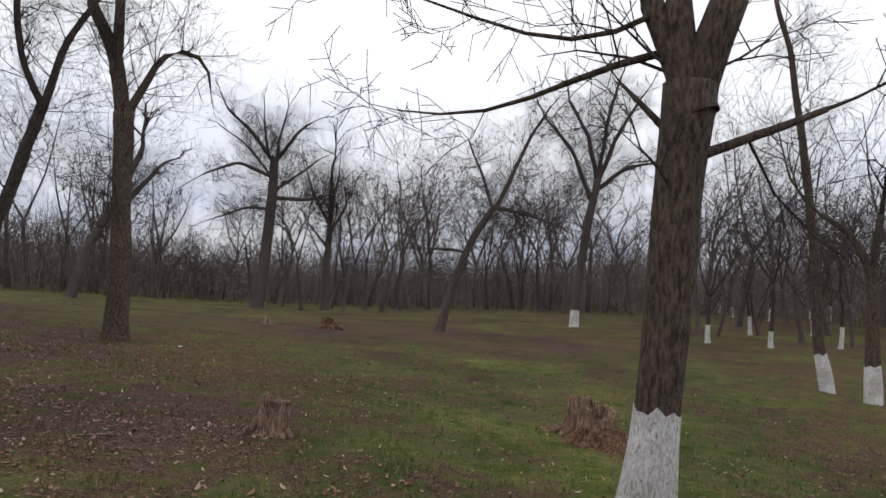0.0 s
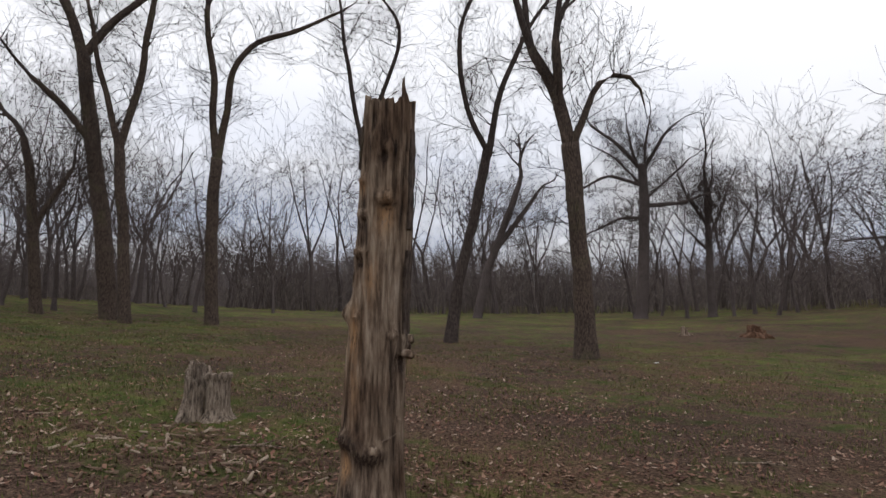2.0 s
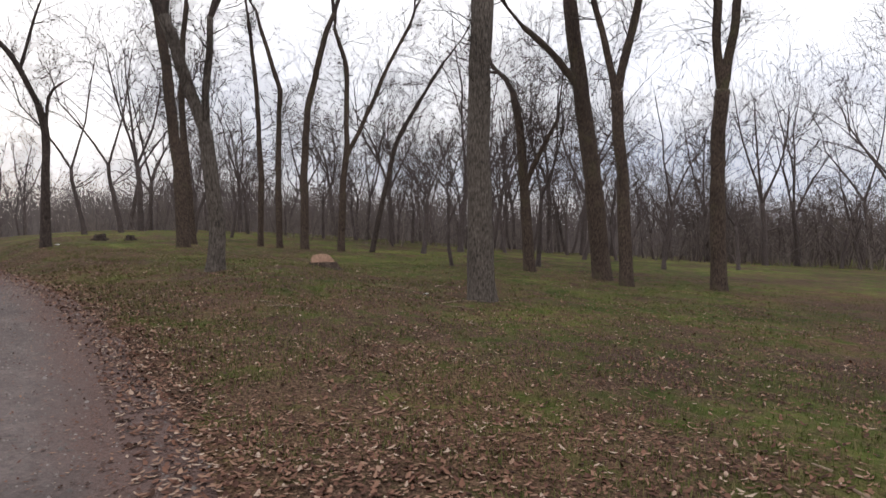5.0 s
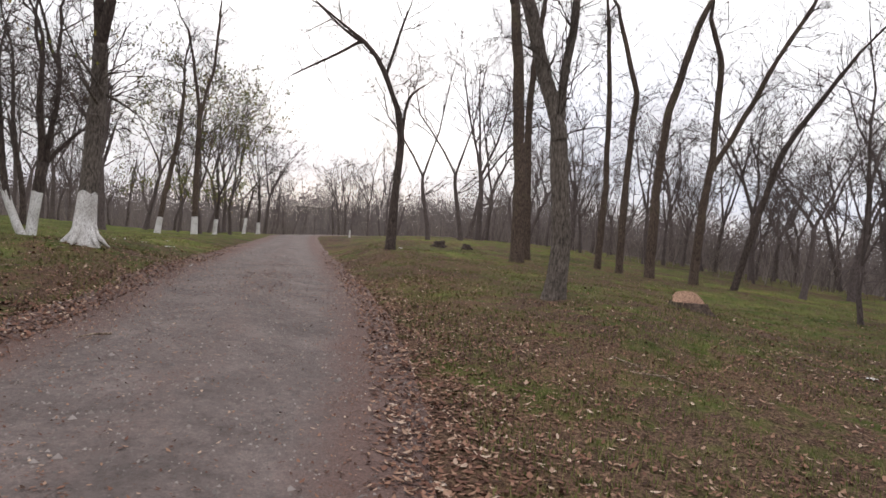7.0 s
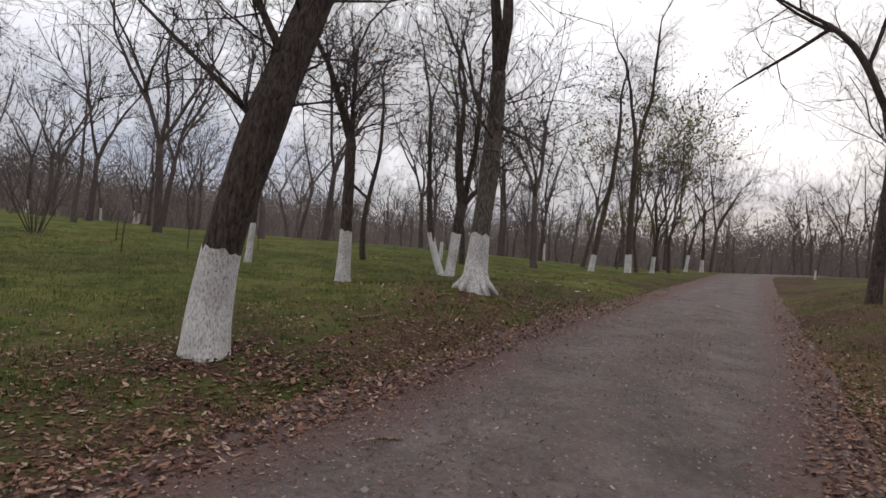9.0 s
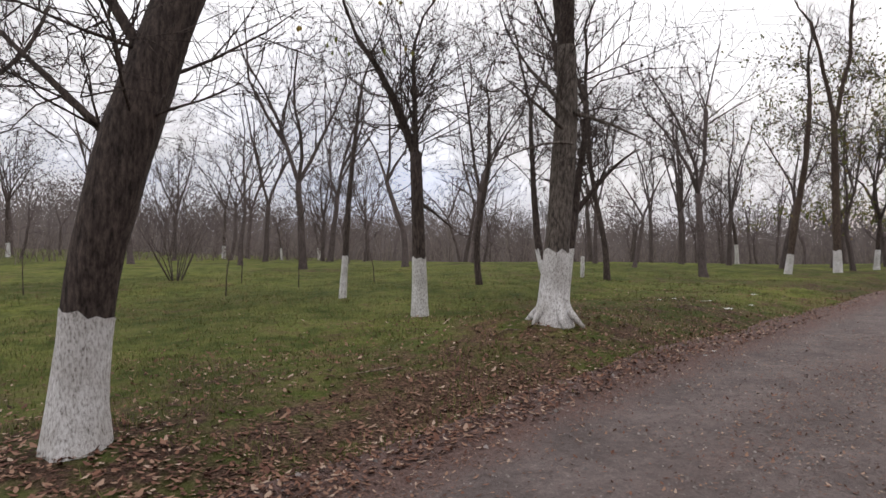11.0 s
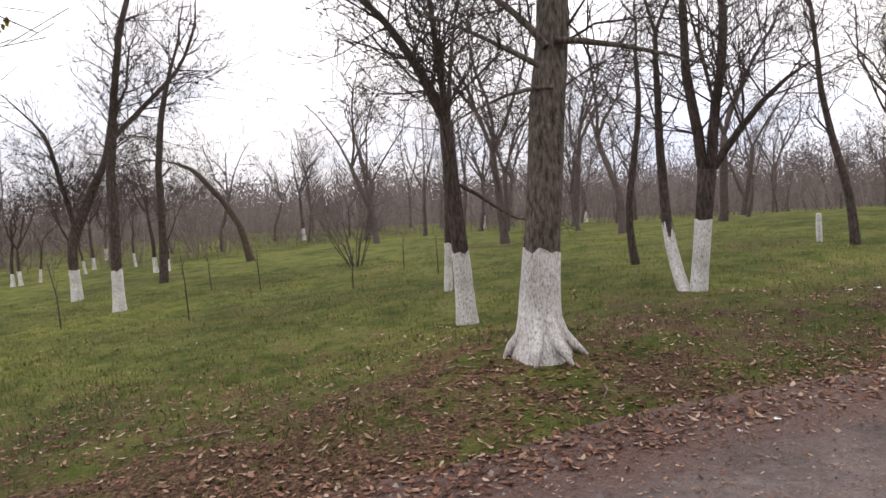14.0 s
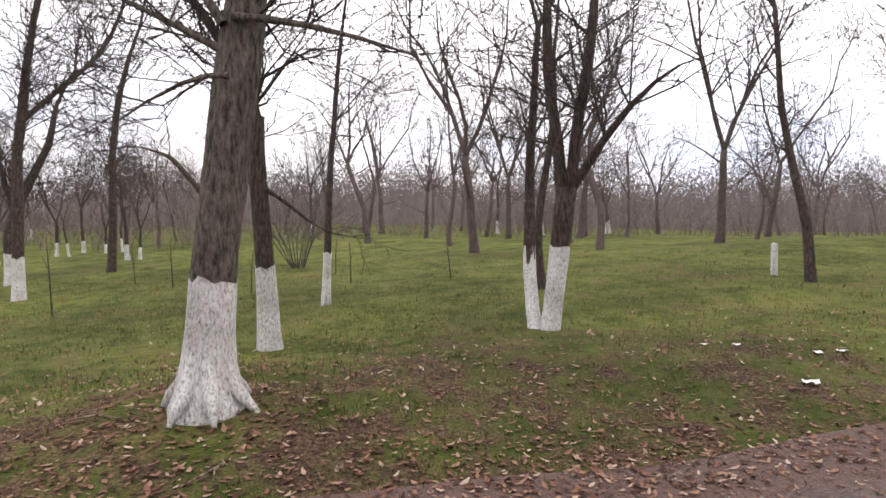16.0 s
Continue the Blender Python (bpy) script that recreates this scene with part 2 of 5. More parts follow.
def ground(x, y):
    u, v = np.tanh((x + 15) / 35), np.tanh(y / 35)
    a = LAND
    bank = 0.13 * np.exp(-(((y + 3.75 - 0.42 * (x + 14)) * 0.925 + 3.2) / 1.3) ** 2)
    bank = bank + 0.15 * np.exp(-((x + 19.4) ** 2 + (y + 9.2) ** 2) / 1.6)
    bank = bank + 0.3 * np.exp(-((x + 20.5) / 4.5) ** 2 - ((y + 0.3) / 2.0) ** 2)
    return bank - dip(x, y) + a[0] + a[1] * u + a[2] * v + a[3] * u * u + a[4] * u * v + a[5] * v * v + a[6] * v ** 3 + a[7] * u * u * v + a[8] * u * v * v


def blob(x, y, cx, cy, rx, ry):
    return np.exp(-(((x - cx) / rx) ** 2 + ((y - cy) / ry) ** 2))


def litter(x, y):
    """How thick dead leaves lie: thick along the road and under the near trees, thin on the lawn."""
    d = off_road(x, y)
    wood = np.clip(0.72 - 0.12 / (1 + np.exp((x + 13.0) / 1.5)) + 0.26 * np.exp(-((d - 2.2) / 2.6) ** 2), 0, 1)
    lawn = np.clip(0.18 + 0.37 * np.exp(-((d + 2.8) / 2.6) ** 2) + 0.28 * np.exp(-((d + 1.9) / 0.6) ** 2), 0, 1)
    a = np.where(d > 0, wood, lawn)
    a = a + 0.34 * blob(x, y, -13.5, -6.6, 5, 1.7) + 0.6 * blob(x, y, -19.2, -8.9, 0.9, 0.7) + 0.4 * blob(x, y, -14.6, -7.2, 0.7, 0.6) + 0.16 * blob(x, y, -18, 1.5, 6, 3) + 0.36 * blob(x, y, -4.0, 5.2, 2.2, 1.8) + 0.22 * blob(x, y, -11, 8, 5, 5) + 0.25 * blob(x, y, -16, 12, 9, 4)
    a = a - 0.3 * blob(x, y, 0.5, 8.0, 3.0, 4.0) - 0.2 * blob(x, y, -9.5, 2.6, 1.8, 0.9) - 0.15 * blob(x, y, 2, 16, 8, 5) + 0.3 * blob(x, y, -6, 24, 10, 4)
    a = a + 0.06 * blob(x, y, -19, -11, 4, 2.0) - 0.25 * blob(x, y, -10, 3.4, 1.5, 1.2)
    return np.clip(a, 0.02, 1.0)


def axis(lo, hi, step, far):
    a = list(np.arange(lo, hi + 1e-6, step))
    s = step
    while a[-1] < far:
        s *= 1.22
        a.append(a[-1] + s)
    s = step
    while a[0] > -far:
        s *= 1.22
        a.insert(0, a[0] - s)
    return np.array(a)


def mesh_from(name, v, f, mat=None):
    me = bpy.data.meshes.new(name)
    me.from_pydata(v, [], f)
    if mat:
        me.materials.append(mat)
    return me


def smooth(me):
    me.polygons.foreach_set("use_smooth", [True] * len(me.polygons))
    return me


def rough_land(x, y):
    return 0.035 * np.sin(1.9 * x + 0.7 * y) * np.sin(1.3 * y - 0.5 * x) + 0.02 * np.sin(4.1 * x - 2.2 * y + 1) * np.sin(3.7 * y + x)


gx, gy = axis(-76, 14, 0.4, 900), axis(-28, 40, 0.4, 900)
X, Y = np.meshgrid(gx, gy)
near_road = np.exp(-(off_road(X, Y) / 1.9) ** 4)
Z = ground(X, Y) + rough_land(X, Y) * (1 - near_road) - 0.05 * near_road
gv = np.stack([X.ravel(), Y.ravel(), Z.ravel()], 1)
ni, nj = len(gx), len(gy)
idx = np.arange(ni * nj).reshape(nj, ni)
gf = np.stack([idx[:-1, :-1].ravel(), idx[:-1, 1:].ravel(), idx[1:, 1:].ravel(), idx[1:, :-1].ravel()], 1)
me = smooth(mesh_from("ground", gv.tolist(), gf.tolist(), ground_mat()))
at = me.attributes.new("litter", "FLOAT", "POINT")
at.data.foreach_set("value", (np.where(off_road(gv[:, 0], gv[:, 1]) < 0, 0.70, 0.80) * litter(gv[:, 0], gv[:, 1])).astype(np.float32))
tagged(new("ground", me), "uneven meadow of short grass and dead leaves", "ground", kind="structure")

# the road: a cambered strip with two shallow wheel tracks and ragged verges
rxs = np.concatenate([np.arange(26, -50, -0.4), np.arange(-50, -84, -1.5)])
across = np.linspace(-1.85, 1.85, 25)
rv, rf, rver = [], [], []
for i, x in enumerate(rxs):
    y0 = float(road_y(x))
    slope = float(road_y(x - 0.5) - road_y(x + 0.5)) / -1.0
    nx_, ny_ = -slope / math.hypot(1, slope), 1 / math.hypot(1, slope)
    for a in across:
        wob = 0.14 * noise.noise((x * 0.8, a, 3.0)) if abs(a) > 1.3 else 0
        px_, py_ = x + nx_ * (a + wob), y0 + ny_ * (a + wob)
        camber = 0.035 - 0.012 * a * a + 0.012 * math.cos(a * 3.6) + 0.008 * noise.noise((x * 1.5, a * 2, 0))
        rv.append((px_, py_, float(ground(px_, py_)) + camber - (0.07 if abs(a) > 1.8 else 0)))
        rver.append(min(1.0, max(0.0, (abs(a) - 0.75) / 0.9)) + 0.25 * math.exp(-(a / 0.3) ** 2))
na = len(across)
for i in range(len(rxs) - 1):
    for j in range(na - 1):
        rf.append((i * na + j, i * na + j + 1, (i + 1) * na + j + 1, (i + 1) * na + j))
me = smooth(mesh_from("road", rv, rf, road_mat()))
at = me.attributes.new("verge", "FLOAT", "POINT")
at.data.foreach_set("value", rver)
tagged(new("road", me), "worn grey gravel road with leaf-strewn edges", "road", kind="structure")


# ================= trees =================
class Tubes:
    """Collects tapered tubes into one mesh."""

    def __init__(self):
        self.v, self.f = [], []

    def tube(self, pts, radii, sides, rough=0.0, cap=True, key=None):
        k0 = len(self.v)
        kn = k0 if key is None else key
        side = Vector((0.83, 0.41, 0.37))
        n = len(pts)
        for i, (p, r) in enumerate(zip(pts, radii)):
            d = (pts[min(i + 1, n - 1)] - pts[max(i - 1, 0)])
            d.normalize()
            a = d.cross(side)
            if a.length < 1e-3:
                a = d.cross(Vector((0, 1, 0)))
            a.normalize()
            b = d.cross(a)
            for s in range(sides):
                w = 2 * math.pi * s / sides
                rr = r
                if rough:
                    rr *= 1 + rough * noise.noise((math.cos(w) * 1.7 + kn, math.sin(w) * 1.7, p.z * 1.3)) + rough * 0.5 * noise.noise((math.cos(w) * 5, math.sin(w) * 5, p.z * 2.0 + kn))
                self.v.append(p + (a * math.cos(w) + b * math.sin(w)) * rr)
        for i in range(n - 1):
            for s in range(sides):
                q = (s + 1) % sides
                self.f.append((k0 + i * sides + s, k0 + i * sides + q, k0 + (i + 1) * sides + q, k0 + (i + 1) * sides + s))
        if cap:
            self.f.append(tuple(k0 + (n - 1) * sides + s for s in range(sides)))

    def mesh(self, name, mat, even=True):
        me = mesh_from(name, [tuple(p) for p in self.v], self.f, mat)
        return smooth(me) if even else me


def spray(T, rng, p, d, length, r, level, kids=(5, 5, 4), lift=0.12, wob=0.28, thin=0.0033):
    """A branch that bends, tapers and splits into finer ones."""
    n = (6, 4, 3, 2)[min(level, 3)]
    pts, q, dd = [p.copy()], p.copy(), d.normalized()
    step = length / (n - 1)
    for _ in range(n - 1):
        dd = (dd + Vector((rng.gauss(0, wob), rng.gauss(0, wob), rng.gauss(0, wob) + lift))).normalized()
        q = q + dd * step
        pts.append(q.copy())
    radii = [max(thin, r * (1 - 0.75 * i / (n - 1))) for i in range(n)]
    T.tube(pts, radii, 5 if r > 0.05 else 4 if r > 0.03 else 3, cap=False)
    if level >= len(kids):
        return
    for k in range(kids[level]):
        t = 0.25 + 0.75 * (k + rng.random()) / kids[level]
        i = min(n - 2, int(t * (n - 1)))
        u = t * (n - 1) - i
        a = pts[i].lerp(pts[i + 1], min(1, u))
        along = (pts[i + 1] - pts[i]).normalized()
        out = along.cross(Vector((rng.gauss(0, 1), rng.gauss(0, 1), rng.gauss(0, 1)))).normalized()
        dirn = along * rng.uniform(0.5, 1.0) + out * rng.uniform(0.6, 1.0)
        spray(T, rng, a, dirn, length * rng.uniform(0.38, 0.66), max(thin, radii[i] * 0.55), level + 1, kids, lift, wob, thin)


def resample(pts, step):
    out = [pts[0]]
    for a, b in zip(pts, pts[1:]):
        n = max(1, int((b[0] - a[0]).length / step))
        for i in range(1, n + 1):
            out.append((a[0].lerp(b[0], i / n), a[1] + (b[1] - a[1]) * i / n))
    # ease the corners
    for _ in range(2):
        out = [out[0]] + [((out[i - 1][0] + out[i][0] * 2 + out[i + 1][0]) / 4, (out[i - 1][1] + out[i][1] * 2 + out[i + 1][1]) / 4) for i in range(1, len(out) - 1)] + [out[-1]]
    return out


seed_no = [100]
TREES = []


def part(name, me, parent, label=""):
    ob = new(name, me)
    ob.parent = parent
    if label:
        tagged(ob, label)
    return ob


def hero(label, x, y, face, paint, limbs, mat=None, twig=1.5, rooted=False):
    """A tree with its own limbs: each a line of (sideways, height, radius[, depth]) about the plane it is best seen in."""
    seed_no[0] += 1
    rng = random.Random(seed_no[0])
    z0 = float(ground(x, y))
    tree = new("tree")
    tree.location = (x, y, z0)
    tagged(tree, label, "tree", "park trees")
    TREES.append((x, y))
    lat = Vector((math.cos(radians(face)), math.sin(radians(face)), 0))
    deep = Vector((-lat.y, lat.x, 0))
    r_base = limbs[0][0][0][2]
    big = r_base > 0.12
    W, L, S = Tubes(), Tubes(), Tubes()
    bases = [i for i, (p, o) in enumerate(limbs) if i == 0 or p[0][1] < 0.35]
    for i, (line, goes_on) in enumerate(limbs):
        k = rng.uniform(-0.35, 0.35) if i not in bases else rng.uniform(-0.06, 0.06)
        u0 = line[0][0]
        pts = []
        for u, h, r, *w in line:
            away = w[0] if w else k * abs(u - u0) + 0.12 * k * max(0, h - line[0][1])
            pts.append((lat * u + deep * away + Vector((0, 0, h)), r))
        # a limb starts inside the stem that bears it
        if i in bases:
            a, r0 = pts[0]
            d0 = pts[1][0] - a
            foot = Vector((a.x - d0.x / max(0.2, d0.z) * a.z, a.y - d0.y / max(0.2, d0.z) * a.z, -0.12))
            pts = [(foot, r0 * 1.02)] + ([(a, r0)] if a.z > 0.1 else []) + pts[1:]
        else:
            a, r0 = pts[0]
            back = (pts[1][0] - a).normalized() * max(0.1, 1.3 * r0)
            pts = [(a - back - Vector((0, 0, 0.5 * r0)), r0)] + pts
        pts = resample(pts, 0.16 if i in bases and big else 0.3)
        if i in bases:
            # roots spread at the foot
            pts = [(p, r * (1 + (0.6 if rooted else 0.22) * math.exp(-max(0, p.z + 0.08) / (0.16 if rooted else 0.16)))) for p, r in pts]
            if rooted:
                for a in range(6):
                    w = a * 1.047 + rng.uniform(-0.3, 0.3)
                    out = Vector((math.cos(w), math.sin(w), 0))
                    f = pts[0][0]
                    W.tube([Vector((f.x, f.y, 0.18 + r_base)) + out * r_base * 0.55, Vector((f.x, f.y, 0.13)) + out * r_base * 0.95,
                            Vector((f.x, f.y, 0.05)) + out * r_base * 1.45, Vector((f.x, f.y, -0.06)) + out * r_base * (1.9 + rng.uniform(-0.3, 0.3))],
                           [r_base * 0.3, r_base * 0.33, r_base * 0.24, r_base * 0.1], 9, rough=0.2)
        # no limb grows quite straight
        sway = 0.035 if i in bases else 0.075
        pts = [(p + Vector((noise.noise((p.z * 0.9, i * 3.1, seed_no[0])), noise.noise((p.z * 0.9, i * 3.1, seed_no[0] + 50)), 0)) * sway * min(1.0, max(0.0, (p.z - 1.2) / 1.5)), r) for p, r in pts]
        ps, rs = [p for p, r in pts], [r for p, r in pts]
        if paint and i in bases:
            cut = next((j for j, p in enumerate(ps) if p.z > paint), len(ps) - 1)
            sd = 18 if big else 10
            W.tube(ps[:cut + 1], [r * 1.005 + 0.003 for r in rs[:cut + 1]], sd, rough=0.13 if big else 0.06, cap=False, key=i)
            for q in range(1, sd + 1):
                W.v[-q].z += rng.uniform(-0.035, 0.03)
            L.tube(ps[max(0, cut - 1):], rs[max(0, cut - 1):], sd, rough=0.13 if big else 0.06, key=i)
        else:
            L.tube(ps, rs, 16 if rs[0] > 0.1 else 10 if rs[0] > 0.05 else 7, rough=0.12 if big else 0.06)
        # side branches
        total = sum((b - a).length for a, b in zip(ps, ps[1:]))
        main = i in bases
        m = int(total * (1.9 if main else 3.6) * twig)
        for _ in range(m):
            t = rng.uniform(0.42 if main else 0.2, 1.0)
            j = min(len(ps) - 2, int(t * (len(ps) - 1)))
            if ps[j].z < 1.9:
                continue
            along = (ps[j + 1] - ps[j]).normalized()
            out = along.cross(Vector((rng.gauss(0, 1), rng.gauss(0, 1), rng.gauss(0, 1)))).normalized()
            ln = rng.uniform(0.7, 1.9) * (1.0 if rs[j] > 0.03 else 0.65)
            spray(S, rng, ps[j], along * 0.6 + out + Vector((0, 0, 0.15)), ln, min(0.016, rs[j] * 0.4), 1, (0, 6, 4), 0.08, 0.27)
        if goes_on or not main:
            d = (ps[-1] - ps[-2]).normalized()
            r = rs[-1]
            ln = 3.6 if r > 0.05 else 2.4 if r > 0.025 else 1.2
            if goes_on:
                for _ in range(2 if r > 0.03 else 1):
                    spray(S, rng, ps[-1], d + Vector((rng.gauss(0, 0.25), rng.gauss(0, 0.25), 0.2)), ln, r * 0.9, 0, (6, 5, 4), 0.10, 0.2)
            else:
                spray(S, rng, ps[-1], d, ln * 0.6, r * 0.8, 1, (0, 5, 4), 0.05, 0.25)
        elif main and all((Vector((0, 0, o[0][0][1])) - Vector((0, 0, ps[-1].z))).length > 0.4 for k, o in enumerate(limbs) if k != i):
            spray(S, rng, ps[-1], (ps[-1] - ps[-2]).normalized(), max(2.6, ps[-1].z * 0.45), rs[-1] * 0.9, 0, (7, 5, 4), 0.1, 0.2)
    mat = mat or (BARK if big else BARK_DARK)
    part("trunk", L.mesh("trunk", mat), tree)
    if S.v:
        tagged(part("crown", S.mesh("crown", BARK_DARK), tree), kind="stuff")
    if W.v:
        part("whitewash", W.mesh("foot", WASH), tree, "flaking whitewash on the trunk's foot")
    return tree


hero('tall bare tree with brown furrowed bark and whitewashed foot', 0.75, 4.3, -9.8, 0.83, [
    ([(-0.05, -0.02, 0.215), (0.02, 0.2, 0.180), (0.06, 0.5, 0.152), (0.09, 0.94, 0.140), (0.115, 1.4, 0.147), (0.12, 1.74, 0.146), (0.13, 2.1, 0.153), (0.14, 2.47, 0.150), (0.19, 3.03, 0.172)], False),
    ([(0.19, 3.03, 0.128), (0.09, 3.3, 0.092), (-0.03, 3.5, 0.082), (-0.09, 3.62, 0.079)], True),
    ([(0.19, 3.03, 0.11), (0.13, 3.33, 0.096), (0.11, 3.6, 0.093)], True),
    ([(0.22, 2.99, 0.137), (0.32, 3.32, 0.12), (0.39, 3.58, 0.113)], True),
    ([(0.31, 2.58, 0.036), (0.56, 2.69, 0.03), (0.84, 2.81, 0.026), (1.04, 2.93, 0.022)], False),
    ([(0.07, 3.27, 0.03), (-0.25, 3.21, 0.026), (-0.58, 3.09, 0.021), (-0.84, 2.96, 0.018), (-1.16, 2.83, 0.014), (-1.54, 2.83, 0.01), (-1.85, 2.9, 0.006)], False),
    ([(-0.03, 3.55, 0.024), (-0.29, 3.36, 0.019), (-0.63, 3.29, 0.016), (-0.91, 3.39, 0.014), (-1.25, 3.53, 0.012), (-1.74, 3.73, 0.008)], True),
    ([(0.02, 2.79, 0.026), (-0.13, 2.96, 0.021), (-0.23, 3.06, 0.009)], False),
], BARK, 0.45)
hero('bare grey-brown tree forking high above the meadow', -8.71, 12.89, 34.0, 0.0, [
    ([(-0.0, 0.02, 0.265), (-0.08, 1.83, 0.206), (-0.21, 3.66, 0.195), (-0.29, 4.89, 0.208)], False),
    ([(-0.29, 4.89, 0.165), (-0.55, 5.95, 0.152), (-0.83, 6.64, 0.133), (-1.1, 7.19, 0.115)], True),
    ([(-0.53, 5.9, 0.122), (-0.52, 6.71, 0.11), (-0.6, 7.32, 0.098)], True),
    ([(-0.17, 5.01, 0.098), (0.14, 5.73, 0.081), (0.31, 6.34, 0.063), (0.7, 6.62, 0.057), (1.24, 6.59, 0.052), (1.47, 6.14, 0.039), (1.41, 5.73, 0.019)], False),
], BARK, 1.5)
hero('slender bare tree forking into two thin stems', -12.92, 13.45, 38.5, 0.0, [
    ([(-0.01, 0.1, 0.186), (0.2, 1.65, 0.148), (0.61, 3.21, 0.142), (1.03, 5.29, 0.135)], False),
    ([(1.03, 5.29, 0.088), (0.57, 6.09, 0.08), (0.3, 7.54, 0.072), (0.21, 8.68, 0.064), (0.7, 9.69, 0.056)], True),
    ([(1.1, 5.29, 0.096), (1.29, 6.59, 0.088), (1.8, 7.91, 0.073), (2.39, 9.09, 0.057), (2.9, 9.79, 0.049)], True),
], BARK_DARK, 1.4)
hero('thin bare tree with a wide Y fork', -16.33, 15.08, 42.9, 0.0, [
    ([(0.0, 0.04, 0.137), (-0.2, 2.41, 0.119), (-0.63, 4.07, 0.11), (-1.15, 6.37, 0.11)], False),
    ([(-1.15, 6.37, 0.083), (-1.5, 8.13, 0.074), (-1.76, 10.18, 0.055), (-1.85, 10.93, 0.046)], True),
    ([(-1.15, 6.37, 0.092), (-0.61, 7.42, 0.083), (0.03, 8.96, 0.065), (0.13, 10.31, 0.056), (-0.51, 11.03, 0.037)], True),
], BARK_DARK, 1.5)
hero('tall dark bare tree with arching upper limbs', -20.6, 11.1, 58.0, 0.0, [
    ([(0.04, 0.07, 0.206), (-0.01, 2.3, 0.19), (0.04, 4.57, 0.183), (0.11, 5.28, 0.192)], False),
    ([(0.11, 5.28, 0.131), (-0.06, 6.68, 0.113), (0.04, 8.29, 0.105), (-0.28, 9.32, 0.096), (-0.22, 10.23, 0.088)], True),
    ([(0.14, 5.28, 0.122), (0.47, 7.09, 0.115), (0.51, 8.18, 0.107), (1.23, 9.21, 0.091), (2.42, 9.59, 0.074), (4.04, 10.46, 0.048)], False),
])
hero("thick dark bare tree at the wood's edge", -23.0, 9.13, 60.4, 0.0, [
    ([(0.0, -0.0, 0.273), (-0.32, 3.29, 0.248), (-0.68, 6.07, 0.223), (-0.95, 8.43, 0.205)], False),
    ([(-0.95, 8.43, 0.159), (-1.46, 10.02, 0.14), (-1.95, 10.76, 0.122)], True),
    ([(-0.89, 8.34, 0.14), (-0.15, 9.54, 0.122), (1.13, 11.01, 0.105)], True),
    ([(-0.53, 5.33, 0.12), (-1.34, 6.51, 0.102), (-2.28, 7.3, 0.074)], False),
])
hero('dark bare tree standing close beside a thicker one', -21.22, 8.69, 59.0, 0.0, [
    ([(-0.0, 0.24, 0.176), (-0.12, 3.19, 0.153), (-0.26, 5.07, 0.154)], False),
    ([(-0.26, 5.07, 0.111), (0.28, 7.01, 0.103), (0.42, 8.44, 0.095), (0.72, 10.25, 0.079)], True),
    ([(-0.26, 5.07, 0.102), (-0.56, 6.62, 0.086), (-0.94, 8.0, 0.069), (-1.16, 9.4, 0.052)], False),
])
hero('crooked small bare tree leaning over the meadow', -4.1, 26.6, 6.4, 0.0, [
    ([(0.33, -0.39, 0.193), (0.82, 1.81, 0.159), (1.59, 4.04, 0.147), (2.41, 5.34, 0.135)], False),
    ([(2.46, 5.38, 0.101), (3.02, 6.65, 0.09), (3.63, 8.18, 0.067), (4.33, 9.46, 0.045)], False),
    ([(2.51, 5.29, 0.09), (3.85, 5.11, 0.066), (5.43, 4.66, 0.033)], False),
    ([(1.34, 3.37, 0.068), (0.15, 3.44, 0.046), (-0.97, 3.36, 0.023)], False),
    ([(2.3, 5.24, 0.079), (1.65, 7.01, 0.057), (1.07, 8.23, 0.034)], False),
], BARK_FAR, 3.0)
hero('straight grey trunk of a tall tree above the verge', -17.9, 3.2, 71.2, 0.0, [
    ([(0.01, -0.02, 0.267), (-0.04, 1.78, 0.217), (-0.04, 3.56, 0.207), (0.03, 5.38, 0.209), (0.21, 7.26, 0.2)], True),
], BARK_GREY, 1.0)
hero('forked bare tree with grey ridged bark on the verge', -20.78, -1.49, 90.1, 0.0, [
    ([(-0.0, 0.02, 0.190), (0.06, 0.83, 0.162), (-0.07, 1.91, 0.147), (-0.16, 2.82, 0.142)], False),
    ([(-0.16, 2.82, 0.128), (-0.42, 3.61, 0.128), (-0.67, 4.44, 0.117), (-0.91, 5.07, 0.113)], True),
    ([(-0.16, 3.08, 0.080), (-0.08, 4.05, 0.071), (-0.06, 5.12, 0.066)], True),
], BARK_GREY, 1.2)
hero('tall dark bare tree with a straight trunk', -31.01, -2.55, 92.7, 0.0, [
    ([(-0.0, 0.04, 0.234), (-0.07, 1.95, 0.210), (-0.31, 4.46, 0.186), (-0.54, 6.77, 0.170), (-0.76, 8.29, 0.154)], True),
], BARK, 1.3)
hero('thinner dark tree beside a straight tall one', -33.41, -2.32, 91.9, 0.0, [
    ([(-0.0, 0.04, 0.156), (-0.18, 2.67, 0.130), (-0.35, 5.24, 0.121), (-0.27, 7.81, 0.103), (-0.12, 9.1, 0.094)], True),
])
hero('bare park tree with dark furrowed bark', -25.15, 7.86, 61.0, 0.0, [
    ([(0.0, -0.0, 0.186), (-0.15, 2.32, 0.155), (-0.3, 4.65, 0.132), (-0.49, 5.59, 0.109)], False),
    ([(-0.16, 2.63, 0.093), (0.3, 3.7, 0.077), (0.89, 4.73, 0.06)], False),
])
